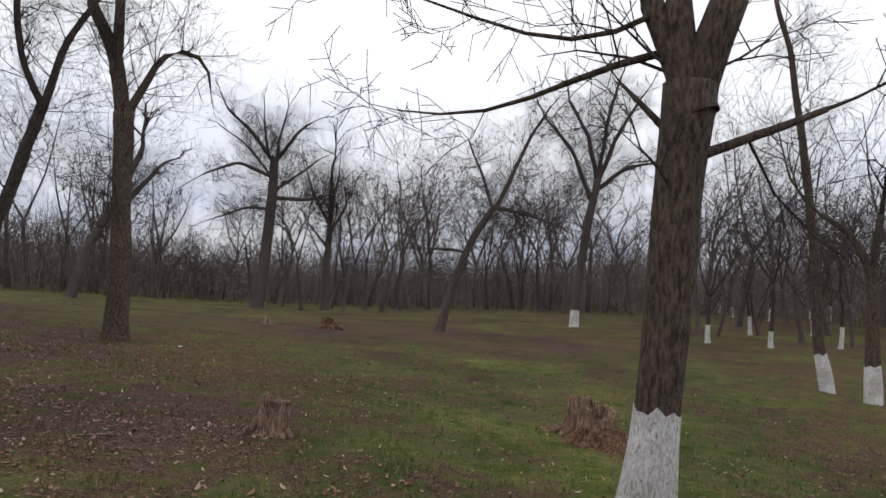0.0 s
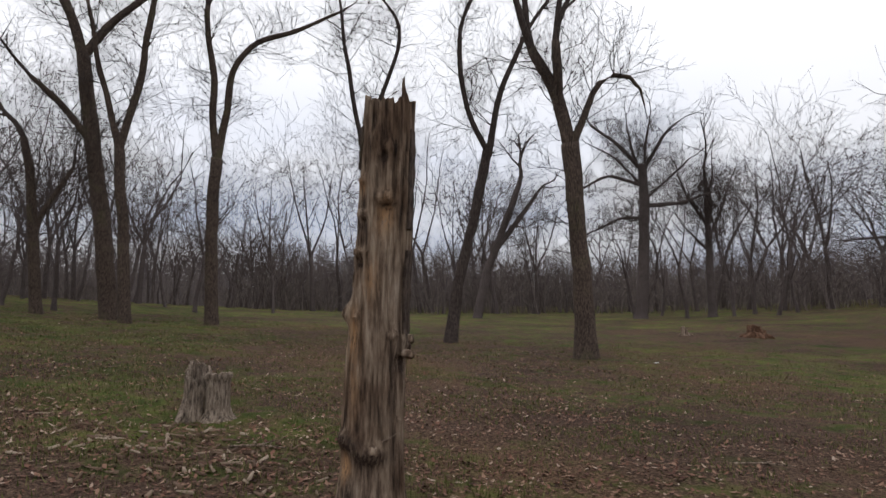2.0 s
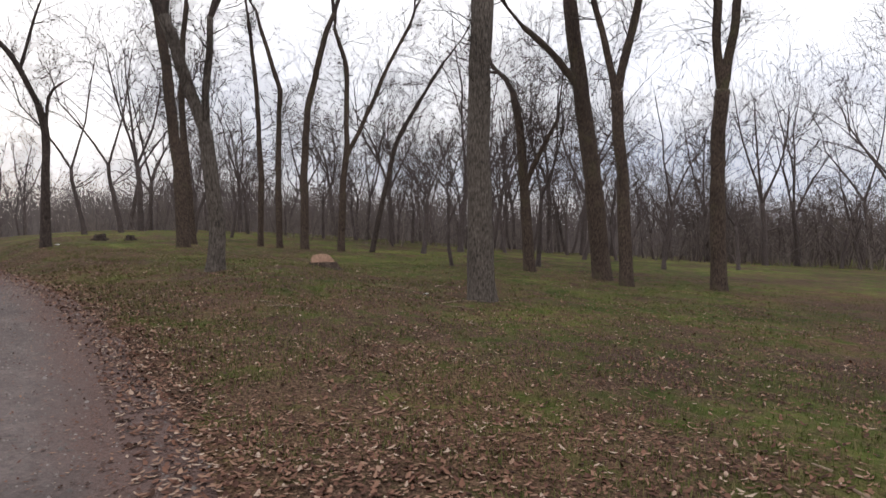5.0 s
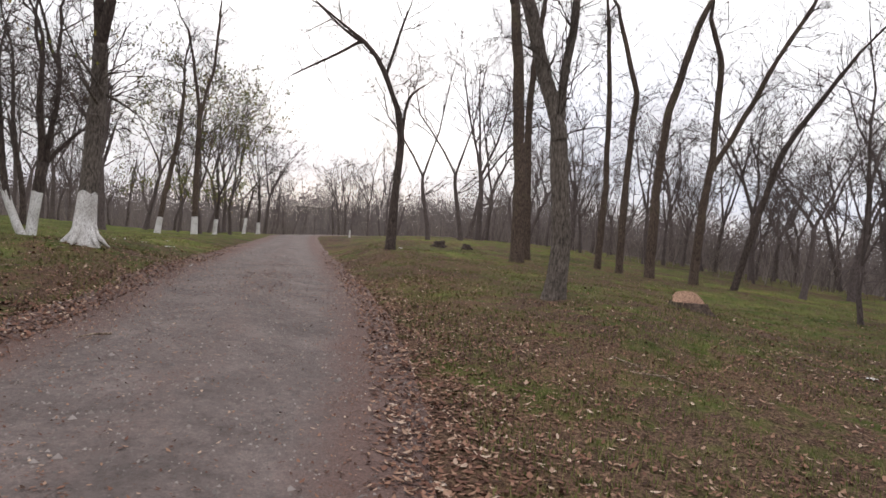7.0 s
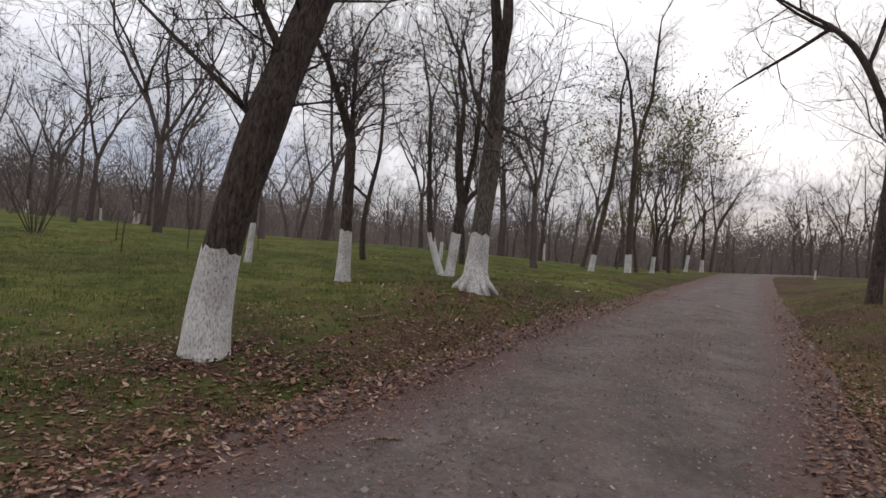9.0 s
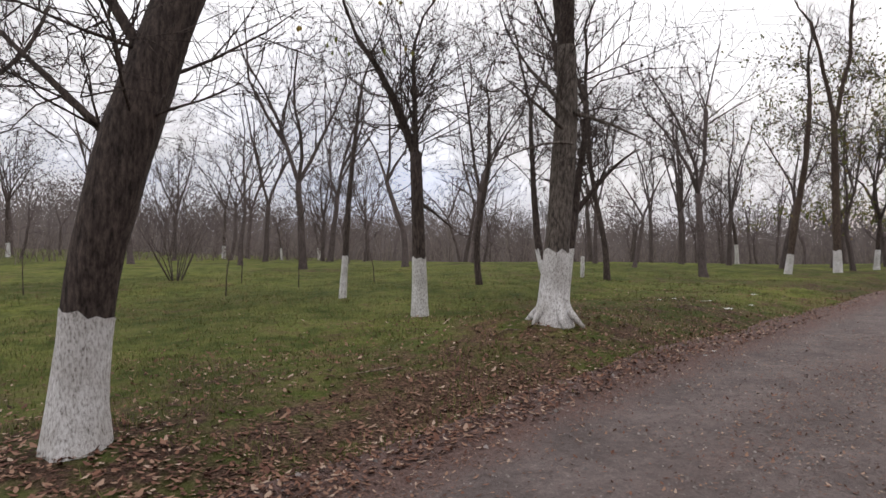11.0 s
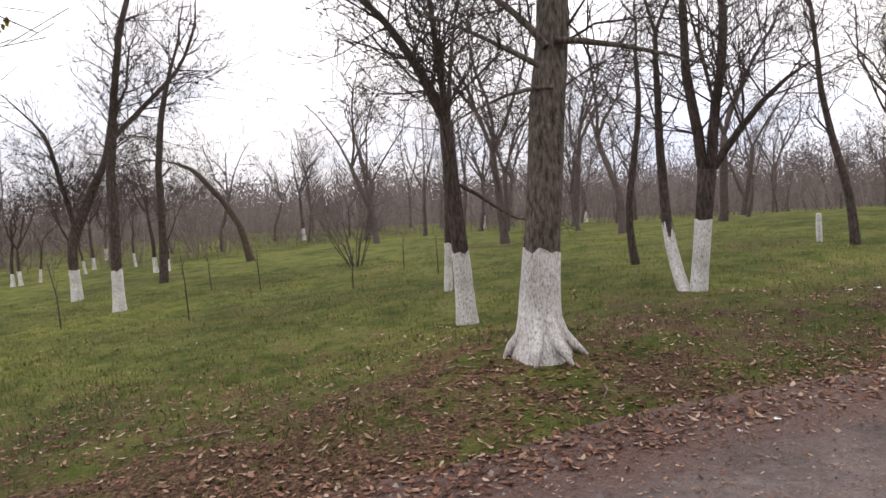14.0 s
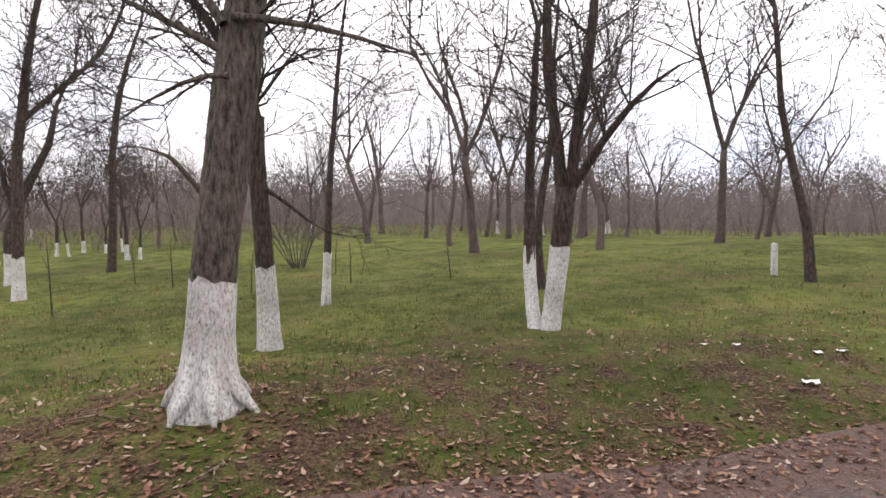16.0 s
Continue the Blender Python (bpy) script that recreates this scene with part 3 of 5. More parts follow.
hero('gaunt half-dead tree with hooked limbs by the road', -29.83, -6.48, 103.1, 0.0, [
    ([(-0.0, 0.02, 0.170), (0.01, 1.69, 0.123), (0.05, 3.68, 0.116), (-0.13, 4.38, 0.107)], False),
    ([(-0.13, 4.38, 0.092), (-0.58, 5.41, 0.083), (-1.09, 6.15, 0.076), (-1.5, 6.43, 0.067)], False),
    ([(-1.5, 6.4, 0.053), (-2.22, 5.93, 0.044), (-2.92, 5.59, 0.037), (-3.53, 5.23, 0.022)], False),
    ([(-1.5, 6.43, 0.045), (-2.15, 6.72, 0.037), (-2.78, 7.24, 0.029)], True),
    ([(-0.58, 5.45, 0.054), (-0.34, 6.51, 0.046), (-0.02, 7.44, 0.031)], True),
    ([(0.07, 3.68, 0.054), (0.14, 4.95, 0.046), (0.53, 5.17, 0.031)], False),
], BARK_DARK, 1.0)
hero('bare park tree with dark furrowed bark', -31.31, 1.64, 82.3, 0.0, [
    ([(-0.0, 0.04, 0.162), (-0.0, 2.86, 0.137), (0.15, 5.28, 0.121), (0.79, 7.89, 0.104), (1.17, 8.89, 0.088)], True),
])
hero('bare park tree with dark furrowed bark', -31.51, 3.03, 79.0, 0.0, [
    ([(-0.0, 0.02, 0.148), (0.09, 2.38, 0.123), (0.26, 4.01, 0.106), (0.29, 7.06, 0.090), (-0.15, 8.48, 0.074)], False),
    ([(0.17, 3.4, 0.098), (0.94, 5.03, 0.090), (1.99, 7.46, 0.073), (2.85, 9.06, 0.065)], True),
])
hero('bare park tree with dark furrowed bark', -30.91, 4.08, 76.2, 0.0, [
    ([(-0.0, 0.04, 0.105), (0.45, 2.05, 0.096), (0.99, 4.25, 0.088), (1.92, 5.83, 0.071), (2.76, 7.19, 0.047)], False),
])
hero('bare park tree with dark furrowed bark', -32.32, 0.82, 84.5, 0.0, [
    ([(-0.0, 0.02, 0.126), (-0.04, 2.85, 0.109), (0.08, 5.98, 0.092), (-0.63, 8.46, 0.075)], False),
])
hero('bare park tree with dark furrowed bark', -32.97, 0.15, 86.2, 0.0, [
    ([(-0.0, 0.02, 0.121), (0.05, 2.83, 0.103), (-0.08, 6.03, 0.086), (-0.35, 8.79, 0.068)], False),
])
leaning = hero('big leaning dark-barked tree with whitewashed foot', -14.63, -7.3, 156.3, 0.69, [
    ([(-0.01, -0.01, 0.185, 0.0), (-0.01, 0.25, 0.162, 0.02), (0.0, 0.5, 0.151, 0.03), (0.03, 0.84, 0.147, 0.03), (0.06, 1.05, 0.151, 0.02), (0.11, 1.25, 0.157, 0.0), (0.18, 1.5, 0.162, -0.01),
      (0.24, 1.75, 0.162, 0.0), (0.3, 2.0, 0.16, 0.02), (0.38, 2.25, 0.155, 0.05), (0.46, 2.5, 0.148, 0.08), (0.54, 2.75, 0.144, 0.12), (0.68, 3.2, 0.138, 0.18)], True),
    ([(0.2, 1.9, 0.03), (-0.1, 2.2, 0.024), (-0.42, 2.42, 0.018), (-0.75, 2.75, 0.012)], False),
    ([(0.42, 2.35, 0.04), (0.2, 2.75, 0.032), (-0.1, 3.1, 0.025)], True),
], BARK_DARK, 1.5)
# a drooping branch on which a few late leaves still hang
T = Tubes()
for line in ([(0.66, 3.15, 0.030), (1.0, 3.55, 0.020), (1.4, 3.72, 0.013), (1.68, 3.5, 0.008), (1.80, 3.1, 0.005), (1.90, 2.72, 0.004), (2.12, 2.60, 0.003)],
             [(1.40, 3.72, 0.008), (1.52, 3.3, 0.005), (1.48, 2.98, 0.004), (1.60, 2.80, 0.003)], [(1.80, 3.1, 0.004), (1.66, 2.86, 0.003), (1.56, 2.74, 0.003)]):
    T.tube([Vector((-0.914 * u - 0.402 * 0.3 * u, 0.402 * u - 0.916 * 0.3 * u, h)) for u, h, r in line], [r for u, h, r in line], 6, cap=False)
part("drooping_branch", T.mesh("drooping_branch", BARK_DARK), leaning)
rng_leaf = random.Random(77)
lv, lf = [], []
for _ in range(14):
    w, side_, up_ = rng_leaf.uniform(0, 6.28), rng_leaf.uniform(1.25, 2.1), rng_leaf.uniform(2.62, 3.1)
    c0 = Vector((-0.914 * side_ - 0.402 * 0.5, 0.402 * side_ - 0.916 * 0.5, up_)) + Vector((rng_leaf.gauss(0, 0.12), rng_leaf.gauss(0, 0.12), 0))
    a0, d0 = Vector((math.cos(w), math.sin(w), 0)) * 0.018, Vector((0, 0, -1)) * rng_leaf.uniform(0.04, 0.06)
    bow = Vector((-math.sin(w), math.cos(w), 0)) * 0.008
    k = len(lv)
    lv += [c0, c0 + a0 + d0 * 0.45 + bow, c0 + d0, c0 - a0 + d0 * 0.45 + bow, c0 + d0 * 0.5 - bow]
    lf += [(k, k + 1, k + 4), (k + 1, k + 2, k + 4), (k + 2, k + 3, k + 4), (k + 3, k, k + 4)]
tagged(part("foliage", mesh_from("foliage", [tuple(q) for q in lv], lf, GREENLEAF), leaning, "few withered leaves on drooping twigs"), kind="stuff")
hero('thick grey-barked tree with whitewashed flaring roots', -19.4, -9.1, 173.5, 0.74, [
    ([(0.0, -0.12, 0.172, -0.04), (0.0, 0.25, 0.158, -0.03), (0.04, 0.8, 0.145, 0.0), (0.09, 1.2, 0.143, 0.03), (0.14, 1.6, 0.142, 0.07), (0.19, 2.0, 0.139, 0.1), (0.23, 2.4, 0.133, 0.14), (0.25, 2.8, 0.125, 0.18), (0.27, 3.3, 0.116, 0.22)], True),
    ([(0.36, 2.44, 0.029), (0.76, 2.37, 0.02), (1.1, 2.26, 0.015), (1.4, 2.13, 0.006)], False),
    ([(0.08, 2.3, 0.03), (-0.11, 2.39, 0.022), (-0.4, 2.6, 0.015), (-0.75, 2.72, 0.008)], False),
    ([(0.12, 2.5, 0.034), (-0.05, 2.75, 0.026), (-0.3, 2.95, 0.02)], True),
    ([(0.12, 2.1, 0.02), (-0.1, 2.12, 0.015), (-0.42, 1.98, 0.011), (-0.72, 1.84, 0.006)], False),
], BARK_GREY, 1.3, True)
hero('dark tree with dense fine twigs and whitewashed foot', -18.82, -11.65, 179.9, 0.67, [
    ([(0.0, 0.03, 0.12, 0.0), (-0.02, 0.8, 0.1, 0.0), (-0.05, 1.3, 0.093, 0.0), (-0.08, 1.8, 0.09, -0.02), (-0.09, 2.43, 0.087, 0.02)], False),
    ([(-0.09, 2.43, 0.074, 0.02), (-0.19, 2.8, 0.066, 0.08), (-0.36, 3.2, 0.056, 0.1), (-0.68, 3.6, 0.045, 0.0), (-1.01, 4.0, 0.034, 0.0)], True),
    ([(-0.1, 2.46, 0.048), (-0.14, 3.12, 0.041), (-0.17, 3.66, 0.034), (-0.17, 3.93, 0.027)], True),
    ([(-0.07, 1.73, 0.031), (0.2, 1.61, 0.024), (0.46, 1.35, 0.014)], False),
], BARK_DARK, 3.4)
hero('twin-stemmed tree with whitewash forming a white V', -21.65, -12.29, 161.3, 0.62, [
    ([(0.02, 0.03, 0.07, -0.16), (-0.09, 0.3, 0.074, 0.0), (-0.16, 0.6, 0.072, 0.17), (-0.19, 0.9, 0.068, 0.27), (-0.2, 1.2, 0.064, 0.34), (-0.21, 1.5, 0.06, 0.4), (-0.23, 2.1, 0.053, 0.5), (-0.22, 2.7, 0.045, 0.66), (-0.22, 3.5, 0.036, 0.8)], True),
    ([(0.15, 0.03, 0.095, -0.13), (0.23, 0.6, 0.102, -0.09), (0.3, 1.2, 0.108, -0.06), (0.34, 1.54, 0.114, -0.06)], False),
    ([(0.28, 1.58, 0.068, -0.06), (0.21, 2.36, 0.061, -0.1), (0.12, 3.22, 0.05, -0.1), (0.12, 3.64, 0.046, -0.1)], True),
    ([(0.39, 1.64, 0.068, -0.06), (0.51, 2.67, 0.056, 0.0), (0.63, 3.55, 0.049, 0.1)], True),
    ([(0.45, 1.63, 0.053, -0.06), (0.74, 2.02, 0.042, -0.1), (1.01, 2.4, 0.034, -0.2), (1.32, 2.59, 0.024, -0.2), (1.5, 2.67, 0.013, -0.2)], False),
], BARK_DARK, 1.6)
hero('upright bare tree with whitewashed foot on the lawn', -11.88, -16.65, -151.6, 0.6, [
    ([(0.0, 0.02, 0.119), (0.03, 1.16, 0.102), (0.1, 2.85, 0.096), (0.24, 3.96, 0.079), (0.44, 5.41, 0.062), (0.7, 6.21, 0.051)], True),
    ([(0.18, 3.46, 0.056), (0.76, 4.08, 0.051), (1.59, 4.9, 0.041), (2.02, 5.96, 0.03)], False),
], BARK_DARK, 3.0)
hero('crooked bare tree with whitewashed foot on the lawn', -9.2, -19.69, -148.7, 0.6, [
    ([(0.0, 0.03, 0.126), (-0.01, 1.3, 0.112), (0.37, 2.25, 0.106), (0.91, 3.36, 0.086), (1.13, 4.36, 0.057)], False),
    ([(0.09, 1.85, 0.063), (-0.05, 2.98, 0.056), (-0.36, 4.08, 0.041)], False),
], BARK_DARK, 3.0)
hero('thin straight tree with whitewashed foot', -18.54, -14.67, -178.6, 0.65, [
    ([(0.0, 0.02, 0.066), (0.05, 0.79, 0.056), (0.12, 2.01, 0.047), (0.22, 3.11, 0.037), (0.36, 4.02, 0.028)], False),
])
hero('bare park tree with dark furrowed bark', -26.26, -16.32, 149.1, 0.0, [
    ([(0.0, 0.02, 0.085), (-0.06, 0.92, 0.075), (-0.33, 2.02, 0.064), (-0.46, 2.89, 0.054), (-0.56, 3.97, 0.043), (-0.58, 4.5, 0.038)], True),
])
hero('bare park tree with dark furrowed bark', -21.85, -15.28, 165.1, 0.0, [
    ([(0.0, 0.02, 0.074), (-0.12, 0.69, 0.064), (-0.04, 1.38, 0.059), (0.19, 2.62, 0.049), (0.17, 3.58, 0.039)], False),
])
hero('slanting roadside tree with whitewashed foot', -37.7, -19.5, 124.2, 0.68, [
    ([(-0.00, 0.05, 0.130), (0.19, 1.78, 0.120), (0.60, 4.76, 0.102), (0.65, 6.70, 0.082)], False),
])
hero('forked roadside tree with whitewashed foot', -39.2, -18.5, 121.1, 0.8, [
    ([(-0.00, 0.05, 0.150), (-0.11, 2.54, 0.133), (-0.22, 6.11, 0.114)], False),
    ([(-0.22, 6.11, 0.089), (-0.56, 7.68, 0.070), (-0.99, 9.65, 0.053)], False),
    ([(-0.16, 5.98, 0.087), (0.32, 8.21, 0.070), (0.30, 10.88, 0.053)], False),
])
hero('bare park tree with dark furrowed bark', -10.37, -21.9, -154.9, 0.0, [
    ([(0.0, 0.03, 0.12), (0.12, 1.62, 0.103), (0.14, 3.2, 0.095), (0.36, 4.77, 0.079), (0.68, 5.87, 0.056)], False),
])
hero('bare park tree with dark furrowed bark', -10.92, -28.01, -161.9, 0.0, [
    ([(-0.0, -0.0, 0.138), (-0.29, 1.34, 0.116), (-0.89, 2.43, 0.104), (-1.78, 3.52, 0.082), (-2.33, 3.75, 0.051)], False),
])
hero('bare park tree with dark furrowed bark', -17.54, 40.17, 22.0, 0.0, [
    ([(0.0, -0.08, 0.4), (0.25, 3.42, 0.344), (0.39, 7.26, 0.327), (0.3, 9.99, 0.271)], False),
    ([(0.29, 9.6, 0.155), (-1.01, 11.22, 0.116), (-2.89, 12.86, 0.078)], False),
    ([(0.39, 7.26, 0.154), (2.71, 7.33, 0.115), (4.27, 7.89, 0.058)], False),
    ([(0.29, 8.63, 0.135), (-1.85, 9.29, 0.097), (-3.82, 8.2, 0.058)], False),
    ([(0.37, 9.6, 0.135), (1.73, 11.9, 0.097), (2.54, 12.65, 0.058)], False),
    ([(0.38, 8.82, 0.116), (0.54, 11.16, 0.077), (0.8, 12.72, 0.058)], False),
    ([(0.35, 9.21, 0.116), (-0.43, 11.19, 0.077), (-0.57, 12.58, 0.058)], False),
    ([(0.37, 6.49, 0.115), (-1.17, 6.55, 0.077), (-2.74, 5.83, 0.058)], False),
    ([(0.41, 7.65, 0.096), (2.01, 9.14, 0.077), (3.22, 10.27, 0.058)], False),
    ([(0.4, 8.43, 0.096), (-1.42, 10.45, 0.058), (-2.18, 10.87, 0.058)], False),
], BARK_FAR, 3.0)
hero('bare park tree with dark furrowed bark', -25.71, 33.66, 35.0, 0.0, [
    ([(0.0, 0.29, 0.29), (0.59, 3.03, 0.255), (1.74, 5.94, 0.238), (2.71, 8.53, 0.184)], False),
    ([(0.97, 4.12, 0.183), (2.66, 6.3, 0.165), (3.81, 7.96, 0.111)], False),
], BARK_FAR, 2.4)
hero('bare park tree with dark furrowed bark', -13.82, 42.8, 17.9, 0.0, [
    ([(-0.01, 0.39, 0.269), (-0.1, 3.85, 0.231), (-0.13, 6.57, 0.174), (-0.2, 8.92, 0.117)], False),
    ([(-0.11, 5.01, 0.097), (0.8, 7.05, 0.078), (1.25, 8.67, 0.059)], False),
    ([(-0.14, 5.79, 0.097), (-1.37, 7.82, 0.077), (-1.86, 9.14, 0.058)], False),
    ([(-0.09, 6.58, 0.097), (0.23, 9.35, 0.058)], False),
    ([(-0.09, 4.24, 0.097), (-1.39, 5.68, 0.058)], False),
], BARK_FAR, 3.2)
hero('slender tree with white-painted foot in the grove', 6.95, 16.59, -22.7, 0.73, [
    ([(-0.0, 0.52, 0.147), (-0.14, 1.24, 0.121), (-0.3, 3.67, 0.103), (-0.61, 6.05, 0.091), (-0.92, 8.24, 0.071), (-1.29, 9.77, 0.058)], True),
])
hero('dark twiggy tree with white-painted foot in the grove', 7.4, 15.29, -25.8, 0.73, [
    ([(-0.0, 0.61, 0.159), (-0.02, 1.39, 0.135), (-0.05, 2.86, 0.117), (-0.54, 3.73, 0.076), (-1.1, 4.11, 0.052)], False),
    ([(-0.05, 2.86, 0.086), (0.08, 4.1, 0.074)], False),
])
hero('distant spreading tree with white-painted foot', 2.3, 35.22, -5.3, 0.73, [
    ([(0.0, -0.14, 0.234), (0.14, 2.67, 0.208), (0.44, 5.43, 0.222), (0.84, 7.9, 0.194)], False),
    ([(0.83, 7.76, 0.138), (0.25, 10.26, 0.112), (-0.9, 12.21, 0.072)], False),
    ([(0.89, 7.84, 0.138), (1.72, 10.29, 0.11), (2.8, 12.31, 0.068)], False),
    ([(0.61, 6.67, 0.125), (-0.56, 9.39, 0.099), (-2.03, 10.95, 0.058)], False),
    ([(0.87, 8.04, 0.125), (1.16, 10.95, 0.097), (1.69, 13.4, 0.069)], False),
    ([(0.7, 7.22, 0.125), (2.32, 8.66, 0.095), (3.95, 9.08, 0.053)], False),
], BARK_FAR, 3.0)



# ---- trees farther off: a few grown shapes, set out again and again ----
def grown(seed, height, r, lean, fork, paint, mat, leafy=0):
    rng = random.Random(seed)
    tree = new("tree")
    L, S, W = Tubes(), Tubes(), Tubes()
    top = height * rng.uniform(0.28, 0.42)
    d = Vector((lean, rng.uniform(-0.1, 0.1), 1)).normalized()
    p, pts = Vector((0, 0, -0.15)), [(Vector((0, 0, -0.15)), r * 1.35)]
    n = 7
    for k in range(n):
        d = (d + Vector((rng.gauss(0, 0.07), rng.gauss(0, 0.07), 0.02))).normalized()
        p = p + d * (top / n)
        pts.append((p.copy(), r * (1 - 0.32 * (k + 1) / n)))
    ps, rs = [q for q, _ in pts], [q for _, q in pts]
    L.tube(ps, rs, 8, rough=0.08)
    if paint:
        cut = max(2, next((j for j, q in enumerate(ps) if q.z > 0.8), 2))
        W.tube(ps[:cut + 1], [q * 1.05 + 0.006 for q in rs[:cut + 1]], 8, cap=False)
    for k in range(fork):
        w = 2 * math.pi * (k + rng.uniform(-0.25, 0.25)) / fork
        out = Vector((math.cos(w), math.sin(w), rng.uniform(1.5, 3.0))).normalized()
        spray(S, rng, ps[-1], out + d * 0.4, (height - top) * rng.uniform(0.65, 0.95), rs[-1] * 0.75, 0, (6, 5, 3), 0.10, 0.17, 0.008)
    for k in range(3):
        j = rng.randrange(4, len(ps))
        out = Vector((rng.gauss(0, 1), rng.gauss(0, 1), 0.7)).normalized()
        spray(S, rng, ps[j], out, height * 0.22, rs[j] * 0.3, 1, (0, 5, 4), 0.06, 0.25, 0.004)
    part("trunk", L.mesh("trunk", mat), tree)
    if S.v:
        tagged(part("crown", S.mesh("crown", mat), tree), kind="stuff")
    if leafy:
        v, f = [], []
        for _ in range(leafy):
            p = S.v[rng.randrange(len(S.v) // 4, len(S.v))] + Vector((rng.gauss(0, 0.12), rng.gauss(0, 0.12), rng.gauss(0, 0.12)))
            a = Vector((rng.gauss(0, 1), rng.gauss(0, 1), rng.gauss(0, 1))).normalized() * rng.uniform(0.04, 0.08)
            c = a.cross(Vector((rng.gauss(0, 1), rng.gauss(0, 1), rng.gauss(0, 1)))).normalized() * 0.04
            k = len(v)
            v += [p - a, p + c, p + a, p - c]
            f.append((k, k + 1, k + 2, k + 3))
        tagged(part("foliage", mesh_from("foliage", [tuple(q) for q in v], f, GREENLEAF), tree, "sparse yellow-green late leaves"), kind="stuff")
    if paint:
        part("whitewash", W.mesh("foot", WASH), tree, "white-painted foot of the trunk")
    return tree


KINDS = [grown(11, 9.5, 0.15, 0.05, 3, 0, BARK_FAR), grown(12, 8.0, 0.12, 0.25, 2, 0, BARK_FAR), grown(13, 10.5, 0.16, -0.08, 4, 0, BARK_FAR),
         grown(14, 7.0, 0.10, 0.35, 3, 0, BARK_FAR), grown(15, 9.0, 0.13, -0.2, 3, 0, BARK_FAR), grown(16, 11.5, 0.14, 0.0, 2, 0, BARK_FAR)]
LEAFY = len(KINDS)
KINDS += [grown(17, 9.0, 0.12, 0.1, 3, 0, BARK_FAR, 1900), grown(18, 7.5, 0.10, -0.12, 3, 0, BARK_FAR, 1400)]
WHITE_KINDS = [grown(21, 8.5, 0.13, 0.06, 3, 1, BARK_DARK), grown(22, 7.5, 0.11, -0.15, 2, 1, BARK_DARK), grown(23, 9.5, 0.14, 0.02, 3, 1, BARK_DARK)]
FAR_LABEL = ["bare tree with a spreading crown of fine twigs", "slanting bare tree with twin leaders", "tall bare tree with several upright limbs", "small crooked bare tree", "bare tree leaning with a ragged crown", "tall thin bare tree with forked top", "tree with sparse yellow-green late leaves", "small tree with a few late green leaves"]
WHITE_LABEL = ["bare tree with whitewashed foot and rounded crown", "slim bare tree with whitewashed foot", "tall bare tree with whitewashed foot"]
used = {}


def put(kind, x, y, scale, turn, white=False):
    src = (WHITE_KINDS if white else KINDS)[kind]
    m = pose(x, y, float(ground(x, y)), 0, 0, turn)
    key = (white, kind)
    if key not in used:
        used[key] = src
        src.matrix_basis = m @ Matrix.Diagonal((scale, scale, scale, 1))
        tagged(src, (WHITE_LABEL if white else FAR_LABEL)[kind], "tree", "whitewashed trees" if white else "trees of the wood")
        return src
    ob = copy_thing(src, m)
    ob.scale = (scale, scale, scale)
    return ob


rng = random.Random(5)


def clear(x, y, gap):
    d = float(off_road(x, y))
    return abs(d) > 3.2 and all((x - a) ** 2 + (y - b) ** 2 > gap * gap for a, b in TREES)


def scatter(count, x0, x1, y0, y1, gap, smin, smax, test=None, white=False):
    done, tries = 0, 0
    while done < count and tries < 4000:
        tries += 1
        x, y = rng.uniform(x0, x1), rng.uniform(y0, y1)
        if not clear(x, y, gap) or (test and not test(x, y)):
            continue
        TREES.append((x, y))
        put(rng.randrange(len(WHITE_KINDS) if white else LEAFY), x, y, rng.uniform(smin, smax), rng.uniform(0, 360), white)
        done += 1


# where the open ground ends: degrees round the clearing's middle and metres out
EDGE_A = [0, 45, 70, 90, 112, 130, 145, 165, 180, 195, 210, 225, 250, 270, 300, 330, 360]
EDGE_R = [58, 52, 54, 56, 50, 36, 29, 26, 27, 42, 50, 48, 42, 36, 34, 42, 58]
MID = (-15.0, 1.0)


def wood_point(r, a0, a1, depth, skew=1.0):
    a = r.uniform(a0, a1)
    out = float(np.interp(a % 360, EDGE_A, EDGE_R)) + 5.0 * noise.noise((math.cos(radians(a)) * 9, math.sin(radians(a)) * 9, 0.5)) + depth * r.random() ** skew
    return MID[0] + out * math.cos(radians(a)), MID[1] + out * math.sin(radians(a))


def wood(count, a0, a1, depth, gap, smin, smax, white=False):
    done = 0
    for _ in range(count * 40):
        x, y = wood_point(rng, a0, a1, depth)
        if done < count and clear(x, y, gap):
            TREES.append((x, y))
            put(rng.randrange(len(WHITE_KINDS) if white else LEAFY), x, y, rng.uniform(smin, smax), rng.uniform(0, 360), white)
            done += 1


# groves on both sides of the road ahead
def left_grove(x, y):
    return y < -3.5 + 0.53 * (x + 13)


scatter(8, -60, -30, -34, -14.5, 2.6, 0.7, 1.05, left_grove)
for x, y, k, s in [(-46.0, -21.1, 0, 0.95), (-55.7, -24.0, 1, 1.0), (-58.0, -23.9, 2, 0.95), (-47.5, -30.0, 1, 1.0)]:
    put(k, x, y, s, rng.uniform(0, 360), True)
scatter(14, -66, -40, -7.5, 3, 2.4, 0.7, 1.1)
# lone trees standing about the open park beyond the lawn
scatter(12, -36, -14, -44, -24, 3.6, 0.7, 1.05)
for x, y, k, s in [(-43.5, -20.6, 1, 1.2), (-42.0, -23.0, 0, 1.0), (-48.5, -21.4, 1, 1.2), (-51.0, -23.5, 0, 1.2)]:
    put(LEAFY + k, x, y, s, rng.uniform(0, 360))
